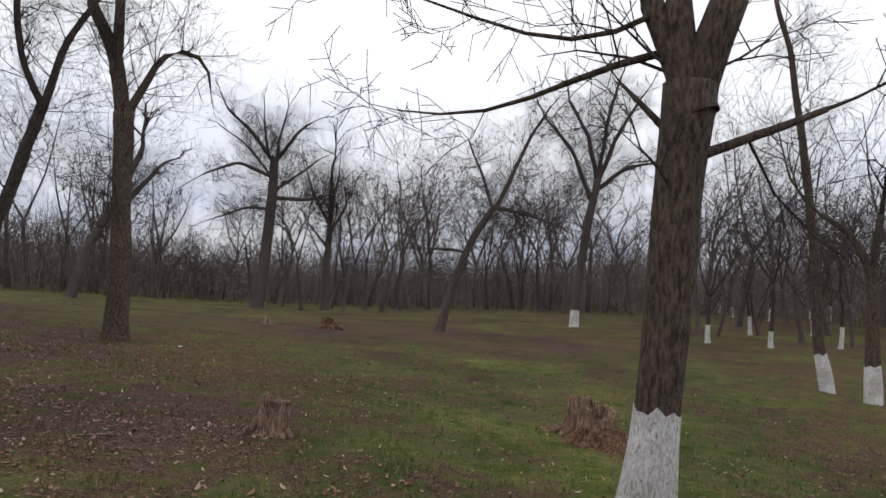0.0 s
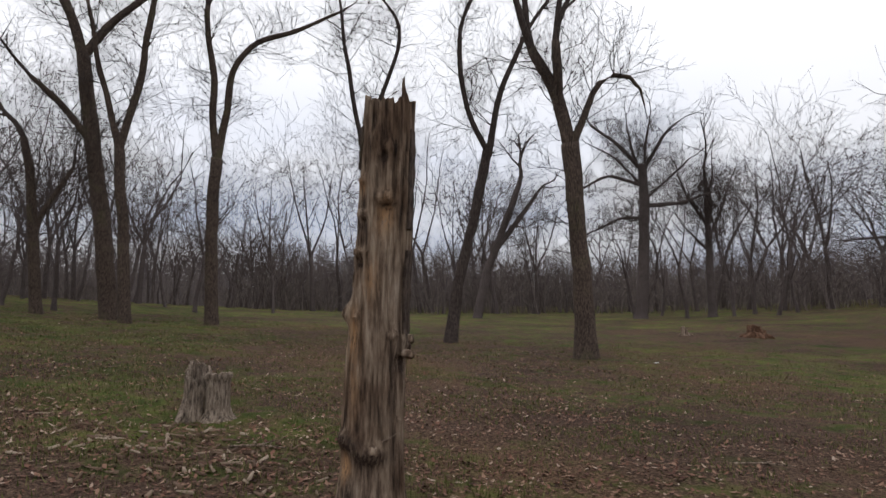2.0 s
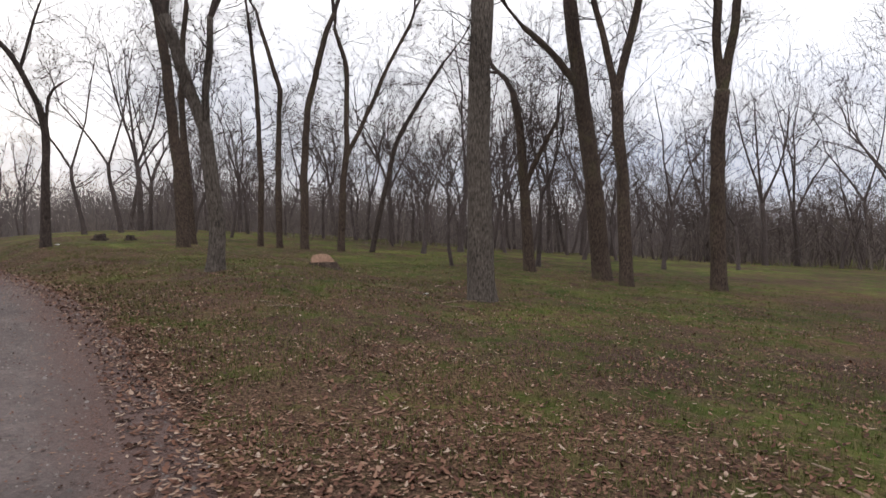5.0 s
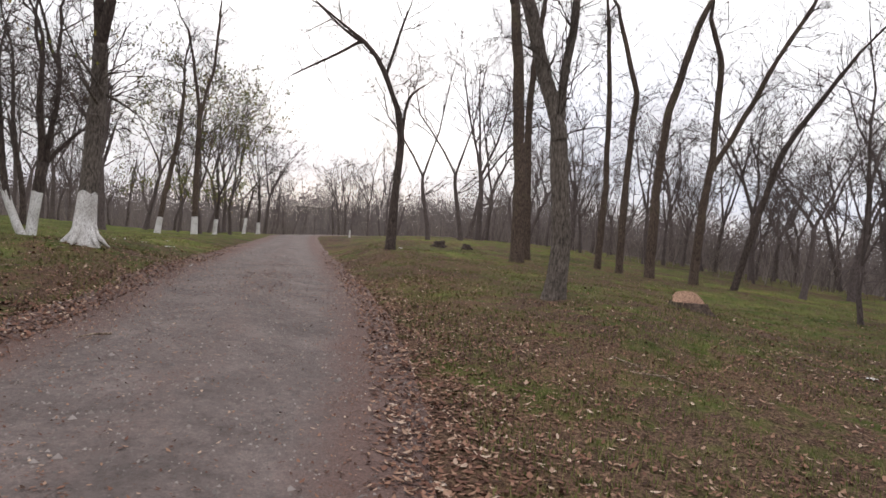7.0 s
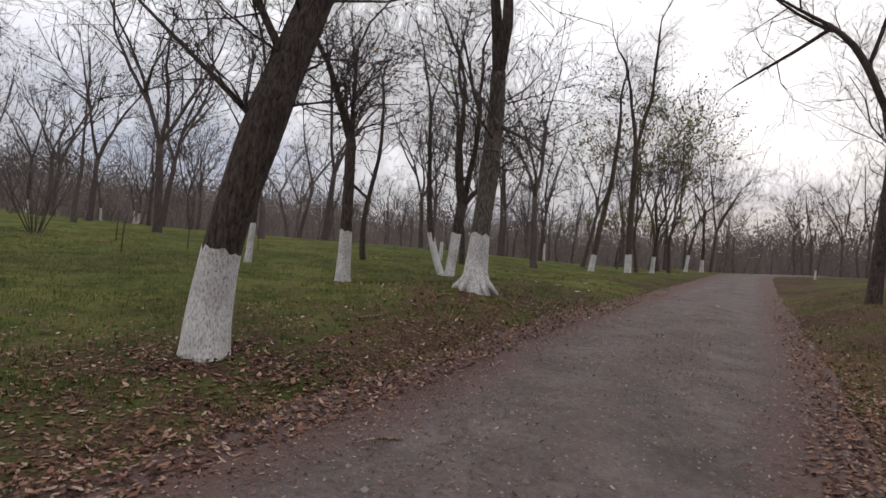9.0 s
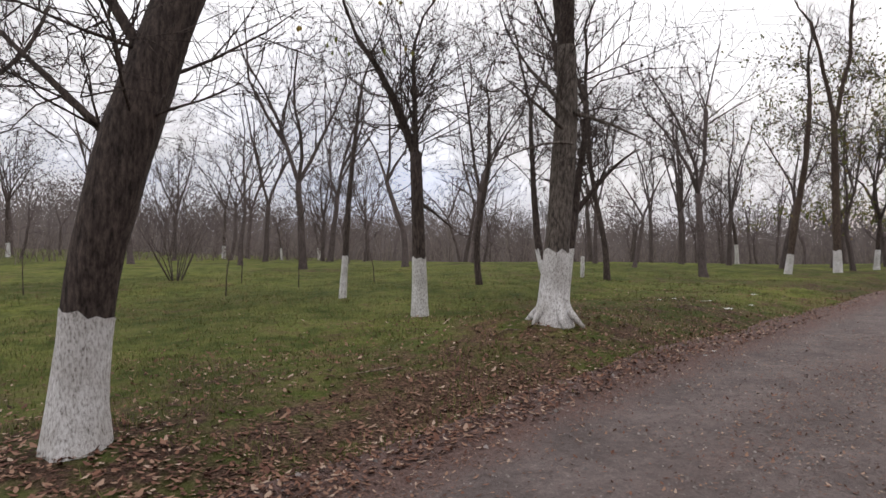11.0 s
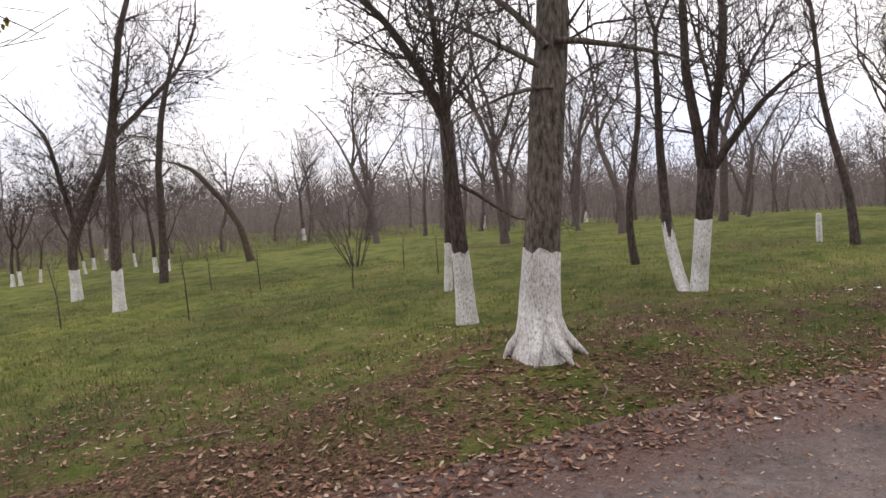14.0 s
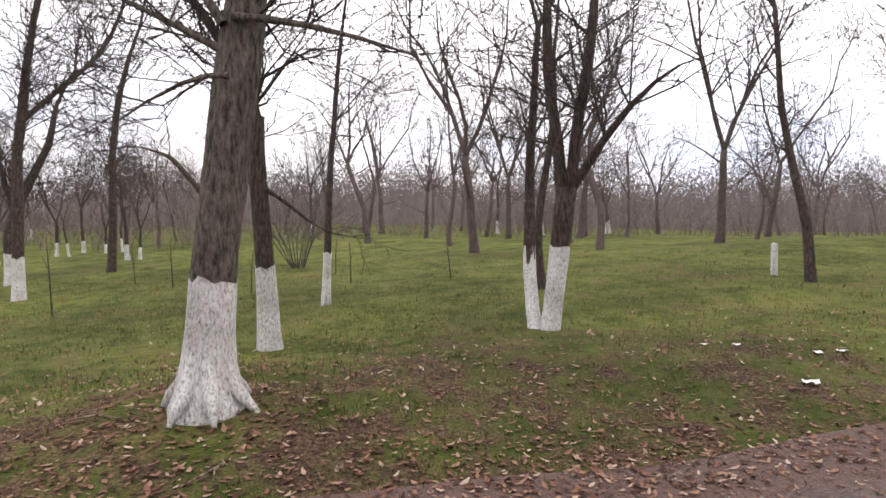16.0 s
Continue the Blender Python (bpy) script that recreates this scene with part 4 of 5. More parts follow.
# the far edge of the lawn: a row of young trees with white feet
for x, y, k, s in [(0.4, -27.5, 0, 0.6), (-3.0, -26.2, 2, 0.55), (-3.3, -26.2, 0, 0.65), (-3.6, -26.8, 1, 0.5), (-3.1, -29.5, 0, 0.7), (-4.0, -29.0, 1, 0.55), (-3.2, -31.0, 2, 0.65), (-4.8, -30.1, 0, 0.5), (-5.1, -30.8, 1, 0.6), (-8.0, -26.5, 2, 0.7), (-8.4, -26.6, 0, 0.55)]:
    if clear(x, y, 0.8):
        put(k, x, y, 0.8 * s, rng.uniform(0, 360), True)
# the thicker edge of the wood across the meadow
for x, y, k, s in [(-32.1, 6.5, 1, 0.9), (-26.1, 5.6, 3, 0.7), (-35.4, 9.4, 5, 1.0), (-29.5, 8.3, 1, 0.8), (-36.5, 12.2, 3, 1.0), (-27.0, 9.1, 5, 0.65), (-33.2, 14.7, 1, 0.9), (-35.8, 18.3, 3, 1.0), (-28.2, 15.3, 5, 0.7), (-31.0, 21.7, 1, 0.8), (-18.7, 42.3, 1, 1.05), (-18.4, 46.6, 3, 1.1), (-15.0, 41.4, 5, 0.9), (-15.5, 49.5, 1, 1.15), (-12.8, 44.0, 3, 1.2), (-12.4, 48.1, 5, 1.0), (-10.3, 44.4, 1, 1.1), (-10.1, 50.5, 3, 1.2), (9.5, 38.8, 1, 1.1), (8.9, 32.8, 3, 0.9), (12.1, 40.2, 5, 1.2), (11.3, 34.2, 1, 0.9), (15.1, 41.3, 3, 1.2), (12.3, 31.7, 5, 0.85), (15.6, 36.8, 1, 1.1), (13.7, 30.0, 3, 1.0), (18.3, 37.8, 5, 1.2)]:
    put(k, x, y, s, rng.uniform(0, 360))
for x, y, k, s in [(7.5, 29.0, 0, 0.8), (10.9, 34.3, 1, 0.8), (9.8, 28.3, 2, 0.7), (14.2, 35.2, 0, 0.9), (12.9, 29.3, 1, 0.8)]:
    put(k, x, y, s, rng.uniform(0, 360), True)
# trees round the bend where the road is lost from sight
for x, y, k, s in [(-58.3, -26.9, 0, 1.1), (-66.1, -29.3, 1, 1.15), (-55.9, -22.8, 2, 1.0), (-72.9, -28.9, 3, 1.2), (-80.6, -31.1, 4, 1.0), (-88.8, -32.3, 5, 0.8), (-95.0, -32.8, 0, 0.7), (-93.6, -30.7, 1, 0.75), (-88.5, -27.2, 2, 1.0), (-83.2, -24.2, 3, 1.15), (-75.9, -20.6, 4, 1.1), (-70.4, -17.9, 5, 1.05), (-80.4, -19.2, 0, 1.15), (-67.0, -15.0, 1, 0.95), (-65.1, -26.6, 2, 1.05), (-76.4, -30.9, 3, 1.0), (-84.7, -31.9, 4, 0.85), (-78.8, -24.8, 5, 0.8), (-90.6, -27.1, 0, 1.1), (-68.0, -18.9, 1, 0.9), (-84.7, -22.4, 2, 1.1), (-62.8, -15.3, 3, 0.85), (-74.7, -17.4, 4, 1.0)]:
    if abs(float(off_road(x, y))) > 3.0:
        put(k, x, y, s, rng.uniform(0, 360))
wood(54, 62, 130, 26, 2.4, 1.0, 1.7)
wood(34, 66, 150, 14, 1.8, 0.5, 0.95)
wood(16, 36, 64, 14, 2.6, 0.7, 1.15, True)
wood(30, 20, 64, 30, 2.2, 0.8, 1.4)
wood(32, 130, 192, 30, 2.2, 0.8, 1.4)
wood(26, 136, 186, 12, 1.6, 0.5, 1.0)
wood(30, 222, 284, 24, 2.4, 0.6, 1.1)
wood(9, 255, 315, 22, 2.2, 0.55, 0.9, True)
wood(14, 284, 312, 26, 2.4, 0.6, 1.0)
scatter(12, -66, -38, -42, -21, 2.4, 0.8, 1.2, left_grove)

# ---- thicket: uncountable thin stems behind the trees ----
T = Tubes()
rng2 = random.Random(9)


def bush(x, y, h, stems):
    z = float(ground(x, y))
    for _ in range(stems):
        d = Vector((rng2.gauss(0, 0.35), rng2.gauss(0, 0.35), 1)).normalized()
        p = Vector((x + rng2.gauss(0, 0.6), y + rng2.gauss(0, 0.6), z - 0.1))
        hh = h * rng2.uniform(0.5, 1.1)
        q = p + d * hh * 0.5
        e = q + (d + Vector((rng2.gauss(0, 0.3), rng2.gauss(0, 0.3), 0.2))) * hh * 0.5
        T.tube([p, q, e], [0.016, 0.011, 0.005], 3, cap=False)
        for s in range(6):
            b = p.lerp(q, rng2.uniform(0.3, 1)) if s < 3 else q.lerp(e, rng2.random())
            T.tube([b, b + (d * 0.6 + Vector((rng2.gauss(0, 0.8), rng2.gauss(0, 0.8), 0.1))) * hh * rng2.uniform(0.15, 0.42)], [0.008, 0.004], 3, cap=False)


def brush(x, y, h):
    """A tall clump of the far thicket."""
    z = float(ground(x, y))
    for _ in range(3):
        p = Vector((x + rng2.gauss(0, 0.8), y + rng2.gauss(0, 0.8), z - 0.1))
        d = Vector((rng2.gauss(0, 0.22), rng2.gauss(0, 0.22), 1)).normalized()
        e = p + d * h * rng2.uniform(0.7, 1.1)
        T.tube([p, e], [0.028, 0.008], 3, cap=False)
        for _ in range(9):
            b = p.lerp(e, rng2.uniform(0.12, 0.95))
            T.tube([b, b + (d * 0.7 + Vector((rng2.gauss(0, 0.75), rng2.gauss(0, 0.75), 0.1))) * h * rng2.uniform(0.12, 0.35)], [0.014, 0.007], 3, cap=False)


for k in range(1800):
    x, y = wood_point(rng2, 20, 136, 34, 0.85)
    if abs(float(off_road(x, y))) > 3.5:
        brush(x, y, max(1.4, 3.4 + 4.5 * noise.noise((x * 0.14, y * 0.14, 1.0)) + 5.0 * rng2.random() ** 2.2))
for k in range(1650):
    x, y = wood_point(rng2, 125, 320, 36, 1.0)
    if abs(float(off_road(x, y))) < 3.5 and x > -80:
        continue
    bush(x, y, max(0.7, 1.7 + 2.0 * noise.noise((x * 0.16, y * 0.16, 7.0)) + 3.4 * rng2.random() ** 1.8), 4)
tagged(new("thicket", T.mesh("thicket", THICKET, False)), "dense brown leafless undergrowth at the wood's edge", "undergrowth", kind="stuff")

# ---- the far woods: an uneven belt on the horizon, haze painted into its colour ----
bv, bf, bup = [], [], []
N = 900
for k in range(N):
    a = 360 * k / N
    ca, sa = math.cos(radians(a)), math.sin(radians(a))
    rr = float(np.interp(a, EDGE_A, EDGE_R)) + 44 + 5 * noise.noise((ca * 4, sa * 4, 2))
    rr = max(rr, 66)
    x, y = MID[0] + rr * ca, MID[1] + rr * sa
    z = float(ground(x, y))
    top = 8.8 + 2.6 * noise.noise((ca * 9, sa * 9, 0)) + 2.0 * noise.noise((ca * 45, sa * 45, 5))
    for u in (0.0, 0.45, 0.75, 1.0):
        bv.append((x, y, z - 1.5 + (top + 1.5) * u))
        bup.append(u)
for k in range(N):
    q = (k + 1) % N
    for j in range(3):
        bf.append((k * 4 + j, q * 4 + j, q * 4 + j + 1, k * 4 + j + 1))
mb, n, l, b = nodes_of("far_wood_hazed")
tc = n.new("ShaderNodeTexCoord")
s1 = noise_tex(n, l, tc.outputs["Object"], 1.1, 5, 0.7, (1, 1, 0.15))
# bark tones paled and greyed to stand in for aerial haze
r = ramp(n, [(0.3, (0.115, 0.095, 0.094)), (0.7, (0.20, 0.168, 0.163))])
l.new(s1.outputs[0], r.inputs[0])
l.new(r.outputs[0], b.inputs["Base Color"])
b.inputs["Roughness"].default_value = 1.0
# twigs thin out towards the top
s2 = noise_tex(n, l, tc.outputs["Object"], 6.5, 7, 0.85, (1, 1, 0.6))
up = n.new("ShaderNodeAttribute")
up.attribute_name = "up"
gap = n.new("ShaderNodeMath")
gap.operation = "MULTIPLY_ADD"
gap.inputs[1].default_value, gap.inputs[2].default_value = -0.34, 0.76
l.new(up.outputs["Fac"], gap.inputs[0])
cutm = n.new("ShaderNodeMath")
cutm.operation = "LESS_THAN"
l.new(s2.outputs[0], cutm.inputs[0])
l.new(gap.outputs[0], cutm.inputs[1])
l.new(cutm.outputs[0], b.inputs["Alpha"])
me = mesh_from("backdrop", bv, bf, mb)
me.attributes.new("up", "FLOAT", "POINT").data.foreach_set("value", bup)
tagged(new("backdrop", me), "grey-brown belt of distant leafless woods, haze painted into its colour", "woods", kind="structure")


# ================= loose things on the ground =================
def quick_mesh(name, v, corners, mat):
    """A mesh of equal faces from arrays: corners has one row of vertex numbers a face."""
    me = bpy.data.meshes.new(name)
    n, k = corners.shape
    me.vertices.add(len(v))
    me.vertices.foreach_set("co", v.astype(np.float32).ravel())
    me.loops.add(n * k)
    me.loops.foreach_set("vertex_index", corners.astype(np.int32).ravel())
    me.polygons.add(n)
    me.polygons.foreach_set("loop_start", np.arange(0, n * k, k, dtype=np.int32))
    me.update(calc_edges=True)
    me.materials.append(mat)
    return me


gen = np.random.default_rng(4)


def around_walk(n, far, near=1.2):
    s = gen.random(n)
    r, a = gen.uniform(near, far, n), gen.uniform(0, 2 * np.pi, n)
    return 2.0 - 26.0 * s + r * np.cos(a), 1.0 - 7.0 * s + r * np.sin(a)


def top_of(x, y):
    """Height of ground or road."""
    d = off_road(x, y)
    near = np.exp(-(d / 1.9) ** 4)
    g = ground(x, y)
    land = g + rough_land(x, y) * (1 - near) - 0.05 * near
    return np.where(np.abs(d) < 1.72, np.maximum(land, g + 0.035 - 0.012 * d * d + 0.012 * np.cos(3.6 * d)), land)


def patchy(x, y, s):
    return np.sin(x * s + 1.3 * np.sin(y * s * 0.7)) * np.sin(y * s * 1.1 + 1.7 * np.sin(x * s * 0.6))


# dead leaves: small curled blades, thick on the verges, thin on the road and lawn
x, y = around_walk(600000, 16)
d = np.abs(off_road(x, y))
want = litter(x, y) ** 1.3 * np.clip(0.6 + 0.45 * patchy(x, y, 1.3) + 0.3 * patchy(x + 5, y, 0.45), 0.08, 1.2)
want = np.where(d < 1.7, 0.16 + 0.30 * np.clip(patchy(x + 2, y, 1.1), 0, 1) + 0.8 * np.clip((d - 0.8) / 0.9, 0, 1) ** 1.6 + 0.4 * np.exp(-((d - 0.2) / 0.3) ** 2) * (patchy(x, y, 0.9) > 0.35), want)
want = want + 0.75 * np.exp(-((off_road(x, y) - 1.85) / 0.45) ** 2) + 0.35 * np.exp(-((off_road(x, y) + 1.75) / 0.4) ** 2) + 0.6 * np.exp(-((off_road(x, y) + 1.35) / 0.4) ** 2) + 0.3 * np.exp(-((off_road(x, y) + 3.2) / 1.4) ** 2) * np.clip(0.6 + 0.6 * patchy(x, y, 1.1), 0.15, 1)
keep = gen.random(len(x)) < want * 0.6
x, y = x[keep], y[keep]
n = len(x)
z = top_of(x, y) + 0.008
size, turn = gen.uniform(0.010, 0.026, n) * gen.choice([1.0, 1.0, 1.0, 1.35], n), gen.uniform(0, 2 * np.pi, n)
size = size * np.where(np.abs(off_road(x, y)) < 1.3, 0.55, 1.0)
curl, tip = gen.uniform(-0.1, 1.3, n), gen.normal(0, 0.3, n)
local = np.array([(-1, -0.22), (-0.85, 0.30), (0.05, -0.62), (-0.1, 0.55), (1.15, -0.10), (0.95, 0.16)])
V = np.zeros((n, 6, 3))
for k, (a, bb) in enumerate(local):
    lift = np.abs(a) * curl * 0.45 + (abs(bb) - 0.3) * curl * 0.5 + a * tip
    V[:, k, 0] = x + size * (a * np.cos(turn) - bb * np.sin(turn))
    V[:, k, 1] = y + size * (a * np.sin(turn) + bb * np.cos(turn))
    V[:, k, 2] = z + size * np.maximum(lift, -0.1)
first = np.arange(n)[:, None] * 6
F = np.concatenate([first + np.array([[0, 2, 3, 1]]), first + np.array([[2, 4, 5, 3]])])
tagged(new("fallen_leaves", quick_mesh("fallen_leaves", V.reshape(-1, 3), F, LEAF)), "curled brown and pale dead leaves on the ground", "leaves", kind="stuff")

# grass: tufts of single blades where the litter is thin
x, y = around_walk(300000, 20)
d = np.abs(off_road(x, y))
want = np.clip(1.15 - litter(x, y), 0.10, 0.8) * np.clip(0.55 + 0.5 * patchy(x, y, 0.8) + 0.25 * patchy(x + 3, y - 2, 2.3), 0.05, 1.2)
want = np.maximum(want, 0.5 * (patchy(x - 4, y + 1, 1.7) > -0.05)) * (d > np.where(off_road(x, y) < 0, 1.6, 1.95)) * (np.hypot(x + 19.3, y + 8.8) > 0.75)
keep = gen.random(len(x)) < want
x, y = x[keep], y[keep]
n = len(x)
B = 3
bx = np.repeat(x, B) + gen.normal(0, 0.05, n * B)
by = np.repeat(y, B) + gen.normal(0, 0.05, n * B)
bz = top_of(bx, by) - 0.005
hgt = np.repeat(gen.uniform(0.03, 0.075, n), B) * gen.uniform(0.6, 1.2, n * B)
turn = gen.uniform(0, 2 * np.pi, n * B)
bend = gen.uniform(0.1, 0.7, n * B) * hgt
wid = gen.uniform(0.003, 0.006, n * B)
V = np.zeros((n * B, 3, 3))
for k, s in ((0, -1), (1, 1)):
    V[:, k, 0], V[:, k, 1], V[:, k, 2] = bx - s * wid * np.sin(turn), by + s * wid * np.cos(turn), bz
V[:, 2, 0], V[:, 2, 1], V[:, 2, 2] = bx + bend * np.cos(turn), by + bend * np.sin(turn), bz + hgt
F = np.arange(n * B * 3).reshape(-1, 3)
tagged(new("grass", quick_mesh("grass", V.reshape(-1, 3), F, BLADE)), "short green grass blades in patches", "grass", kind="stuff")

# grit on the road
x, y = around_walk(190000, 12)
d = np.abs(off_road(x, y))
keep = (d < 1.7) & (gen.random(len(x)) < 0.5)
x, y = x[keep], y[keep]
n = len(x)
z = top_of(x, y)
size = gen.uniform(0.004, 0.016, n) * np.where(gen.random(n) < 0.04, 2.0, 1)
turn = gen.uniform(0, 6.28, n)
V = np.zeros((n, 4, 3))
for k in range(3):
    V[:, k, 0], V[:, k, 1], V[:, k, 2] = x + size * np.cos(turn + k * 2.1), y + size * np.sin(turn + k * 2.1), z - 0.003
V[:, 3, 0], V[:, 3, 1], V[:, 3, 2] = x, y, z + size * 0.7
first = np.arange(n)[:, None] * 4
F = np.concatenate([first + np.array([[0, 1, 3]]), first + np.array([[1, 2, 3]]), first + np.array([[2, 0, 3]])])
tagged(new("grit", quick_mesh("grit", V.reshape(-1, 3), F, PEBBLE)), "loose grey grit on the road surface", "gravel", kind="stuff")


# ---- the standing dead trunk ----
def weathered(height, r0, r1, lean, seed, rings=46, sides=40, ridges=0.16, jag=0.16, flare=0.25, lobes=0, hollow=0.0):
    """A broken-off stem: fluted, knotty, with a splintered hollow top."""
    v, f = [], []
    for i in range(rings + 1):
        t = i / rings
        for s in range(sides):
            w = 2 * math.pi * s / sides
            c, q = math.cos(w), math.sin(w)
            top = height * (1 + jag * noise.noise((c * 2.2 + seed, q * 2.2, 0)) + jag * 0.8 * noise.noise((c * 7, q * 7 + seed, 4)))
            h = top * t
            r = r0 + (r1 - r0) * t ** 0.8
            r *= 1 + flare * math.exp(-h / 0.13) * (1 + (0.9 * math.cos(lobes * w + seed) if lobes else 0))
            r *= 1 + ridges * noise.noise((c * 4.5, q * 4.5, h * 0.5 + seed)) + ridges * 0.6 * noise.noise((c * 11, q * 11, h * 1.1 + seed)) + ridges * 0.9 * noise.noise((c * 1.6, q * 1.6, h * 2.6 + seed * 2))
            v.append((c * r + lean[0] * h, q * r + lean[1] * h, h - 0.06))
    for i in range(rings):
        for s in range(sides):
            n_ = (s + 1) % sides
            f.append((i * sides + s, i * sides + n_, (i + 1) * sides + n_, (i + 1) * sides + s))
    # the broken top sinks inwards
    k = len(v)
    o = rings * sides
    for s in range(sides):
        p = v[o + s]
        cx_, cy_ = lean[0] * height, lean[1] * height
        v.append((cx_ + (p[0] - cx_) * 0.6, cy_ + (p[1] - cy_) * 0.6, p[2] - hollow - 0.05 * abs(noise.noise((p[0] * 20, p[1] * 20, seed)))))
    for s in range(sides):
        n_ = (s + 1) % sides
        f.append((o + s, o + n_, k + n_, k + s))
    f.append(tuple(k + s for s in range(sides)))
    return v, f


def stump(label, x, y, turn, mat, name="tree_stump", **kw):
    ob = new(name)
    ob.matrix_basis = pose(x, y, float(top_of(np.array([x]), np.array([y]))[0]), 0, 0, turn)
    tagged(ob, label, "stump")
    v, f = weathered(**kw)
    part("stem", mesh_from("stem", v, f, mat), ob)
    return ob


def snag_wood():
    """Weathered wood in long strips: grey-tan, with bare orange patches and dark brown ones."""
    m, n, l, b = nodes_of("snag_wood")
    tc = n.new("ShaderNodeTexCoord")
    co = tc.outputs["Object"]
    long = noise_tex(n, l, co, 9.0, 5, 0.62, (3.0, 3.0, 0.28))
    fine = noise_tex(n, l, co, 26.0, 5, 0.7, (2.6, 2.6, 0.5))
    big = noise_tex(n, l, co, 3.2, 4, 0.6, (1, 1, 0.6))
    r = ramp(n, [(0.34, (0.030, 0.021, 0.016)), (0.45, (0.150, 0.108, 0.078)), (0.55, (0.270, 0.208, 0.155)), (0.68, (0.430, 0.355, 0.275))])
    l.new(long.outputs[0], r.inputs[0])
    c = mixrgb(n, l, 0.6, r.outputs[0], fine.outputs[0], "OVERLAY")
    tone = ramp(n, [(0.38, (0.50, 0.40, 0.33)), (0.55, (1.0, 0.97, 0.93)), (0.7, (1.1, 1.08, 1.08))])
    l.new(big.outputs[0], tone.inputs[0])
    c = mixrgb(n, l, 0.85, c, tone.outputs[0], "MULTIPLY")
    for name, colour in (("bare", (0.40, 0.235, 0.12)), ("dark_brown", (0.040, 0.026, 0.019))):
        a = n.new("ShaderNodeAttribute")
        a.attribute_name = name
        k = n.new("ShaderNodeMath")
        k.operation = "MULTIPLY"
        l.new(a.outputs["Fac"], k.inputs[0])
        fr = ramp(n, [(0.36, (0, 0, 0)), (0.56, (1.4, 1.4, 1.4))])
        l.new(fine.outputs[0], fr.inputs[0])
        l.new(fr.outputs[0], k.inputs[1])
        k.use_clamp = True
        c = mixrgb(n, l, k.outputs[0], c, colour)
    l.new(c, b.inputs["Base Color"])
    b.inputs["Roughness"].default_value = 0.93
    b.inputs["Specular IOR Level"].default_value = 0.2
    bp = n.new("ShaderNodeBump")
    bp.inputs["Strength"].default_value, bp.inputs["Distance"].default_value = 1.0, 0.03
    l.new(long.outputs[0], bp.inputs["Height"])
    b2 = n.new("ShaderNodeBump")
    b2.inputs["Strength"].default_value, b2.inputs["Distance"].default_value = 0.8, 0.012
    l.new(fine.outputs[0], b2.inputs["Height"])
    l.new(bp.outputs[0], b2.inputs["Normal"])
    l.new(b2.outputs[0], b.inputs["Normal"])
    return m


SNAG = snag_wood()
# swellings and broken branch collars: angle, height, half-width in radians, half-height, how far they stand out
SWELL = [(-0.85, 1.93, 0.34, 0.035, 0.030), (-1.75, 1.84, 0.26, 0.03, 0.032), (-1.8, 1.61, 0.26, 0.03, 0.034), (-1.85, 2.04, 0.24, 0.025, 0.026), (-2.5, 1.25, 0.32, 0.06, 0.055),
         (-1.75, 1.23, 0.20, 0.03, 0.025), (0.25, 1.05, 0.35, 0.06, 0.04), (-0.3, 1.12, 0.22, 0.03, 0.026), (-1.9, 0.50, 0.5, 0.05, 0.035), (-0.95, 0.44, 0.45, 0.05, 0.038), (-0.7, 2.22, 0.25, 0.04, 0.022), (-1.3, 2.28, 0.3, 0.05, 0.016)]
# hollows under the collars
DENT = [(-0.8, 1.84, 0.28, 0.05, 0.024), (-1.85, 1.14, 0.3, 0.09, 0.016), (-1.75, 1.77, 0.2, 0.03, 0.014), (-1.8, 1.54, 0.2, 0.03, 0.014), (-0.95, 2.18, 0.14, 0.03, 0.03), (-1.9, 0.36, 0.4, 0.08, 0.02), (-0.6, 0.2, 0.12, 0.3, 0.02), (0.25, 0.95, 0.4, 0.05, 0.03)]
BARE = [(-0.8, 1.82, 0.3, 0.10, 0.75), (-1.95, 1.12, 0.35, 0.13, 0.9), (-1.9, 0.35, 0.3, 0.07, 1.3), (-1.2, 1.45, 0.25, 0.12, 0.5), (-1.9, 2.0, 0.25, 0.05, 0.7), (-1.6, 0.85, 0.2, 0.2, 0.4)]
# dark brown patches, many of them in the hollows under the collars
DARK_BROWN = [(-1.9, 0.49, 0.6, 0.045, 1.3), (-0.95, 0.41, 0.55, 0.045, 1.3), (-1.6, 0.12, 0.22, 0.22, 1.0), (0.35, 1.2, 0.35, 0.30, 1.0), (0.3, 0.95, 0.4, 0.06, 1.2), (-2.3, 2.3, 0.35, 0.10, 1.1), (-0.95, 2.17, 0.14, 0.03, 1.4), (-1.75, 1.76, 0.22, 0.02, 1.0), (-1.8, 1.53, 0.22, 0.02, 1.0), (-0.85, 1.885, 0.3, 0.012, 1.0)]
SPIKES = [(-0.05, 0.10, 0.07), (-1.95, 0.09, 0.03), (2.4, 0.2, 0.04), (1.1, 0.15, 0.03), (-1.2, 0.12, -0.035), (-0.55, 0.08, -0.03), (-2.6, 0.2, -0.12)]


def mound(table, w, h):
    total = 0.0
    for a, hh, sa, sh, k in table:
        d = (w - a + math.pi) % (2 * math.pi) - math.pi
        total += k * math.exp(-(d / sa) ** 2 - ((h - hh) / sh) ** 2)
    return total


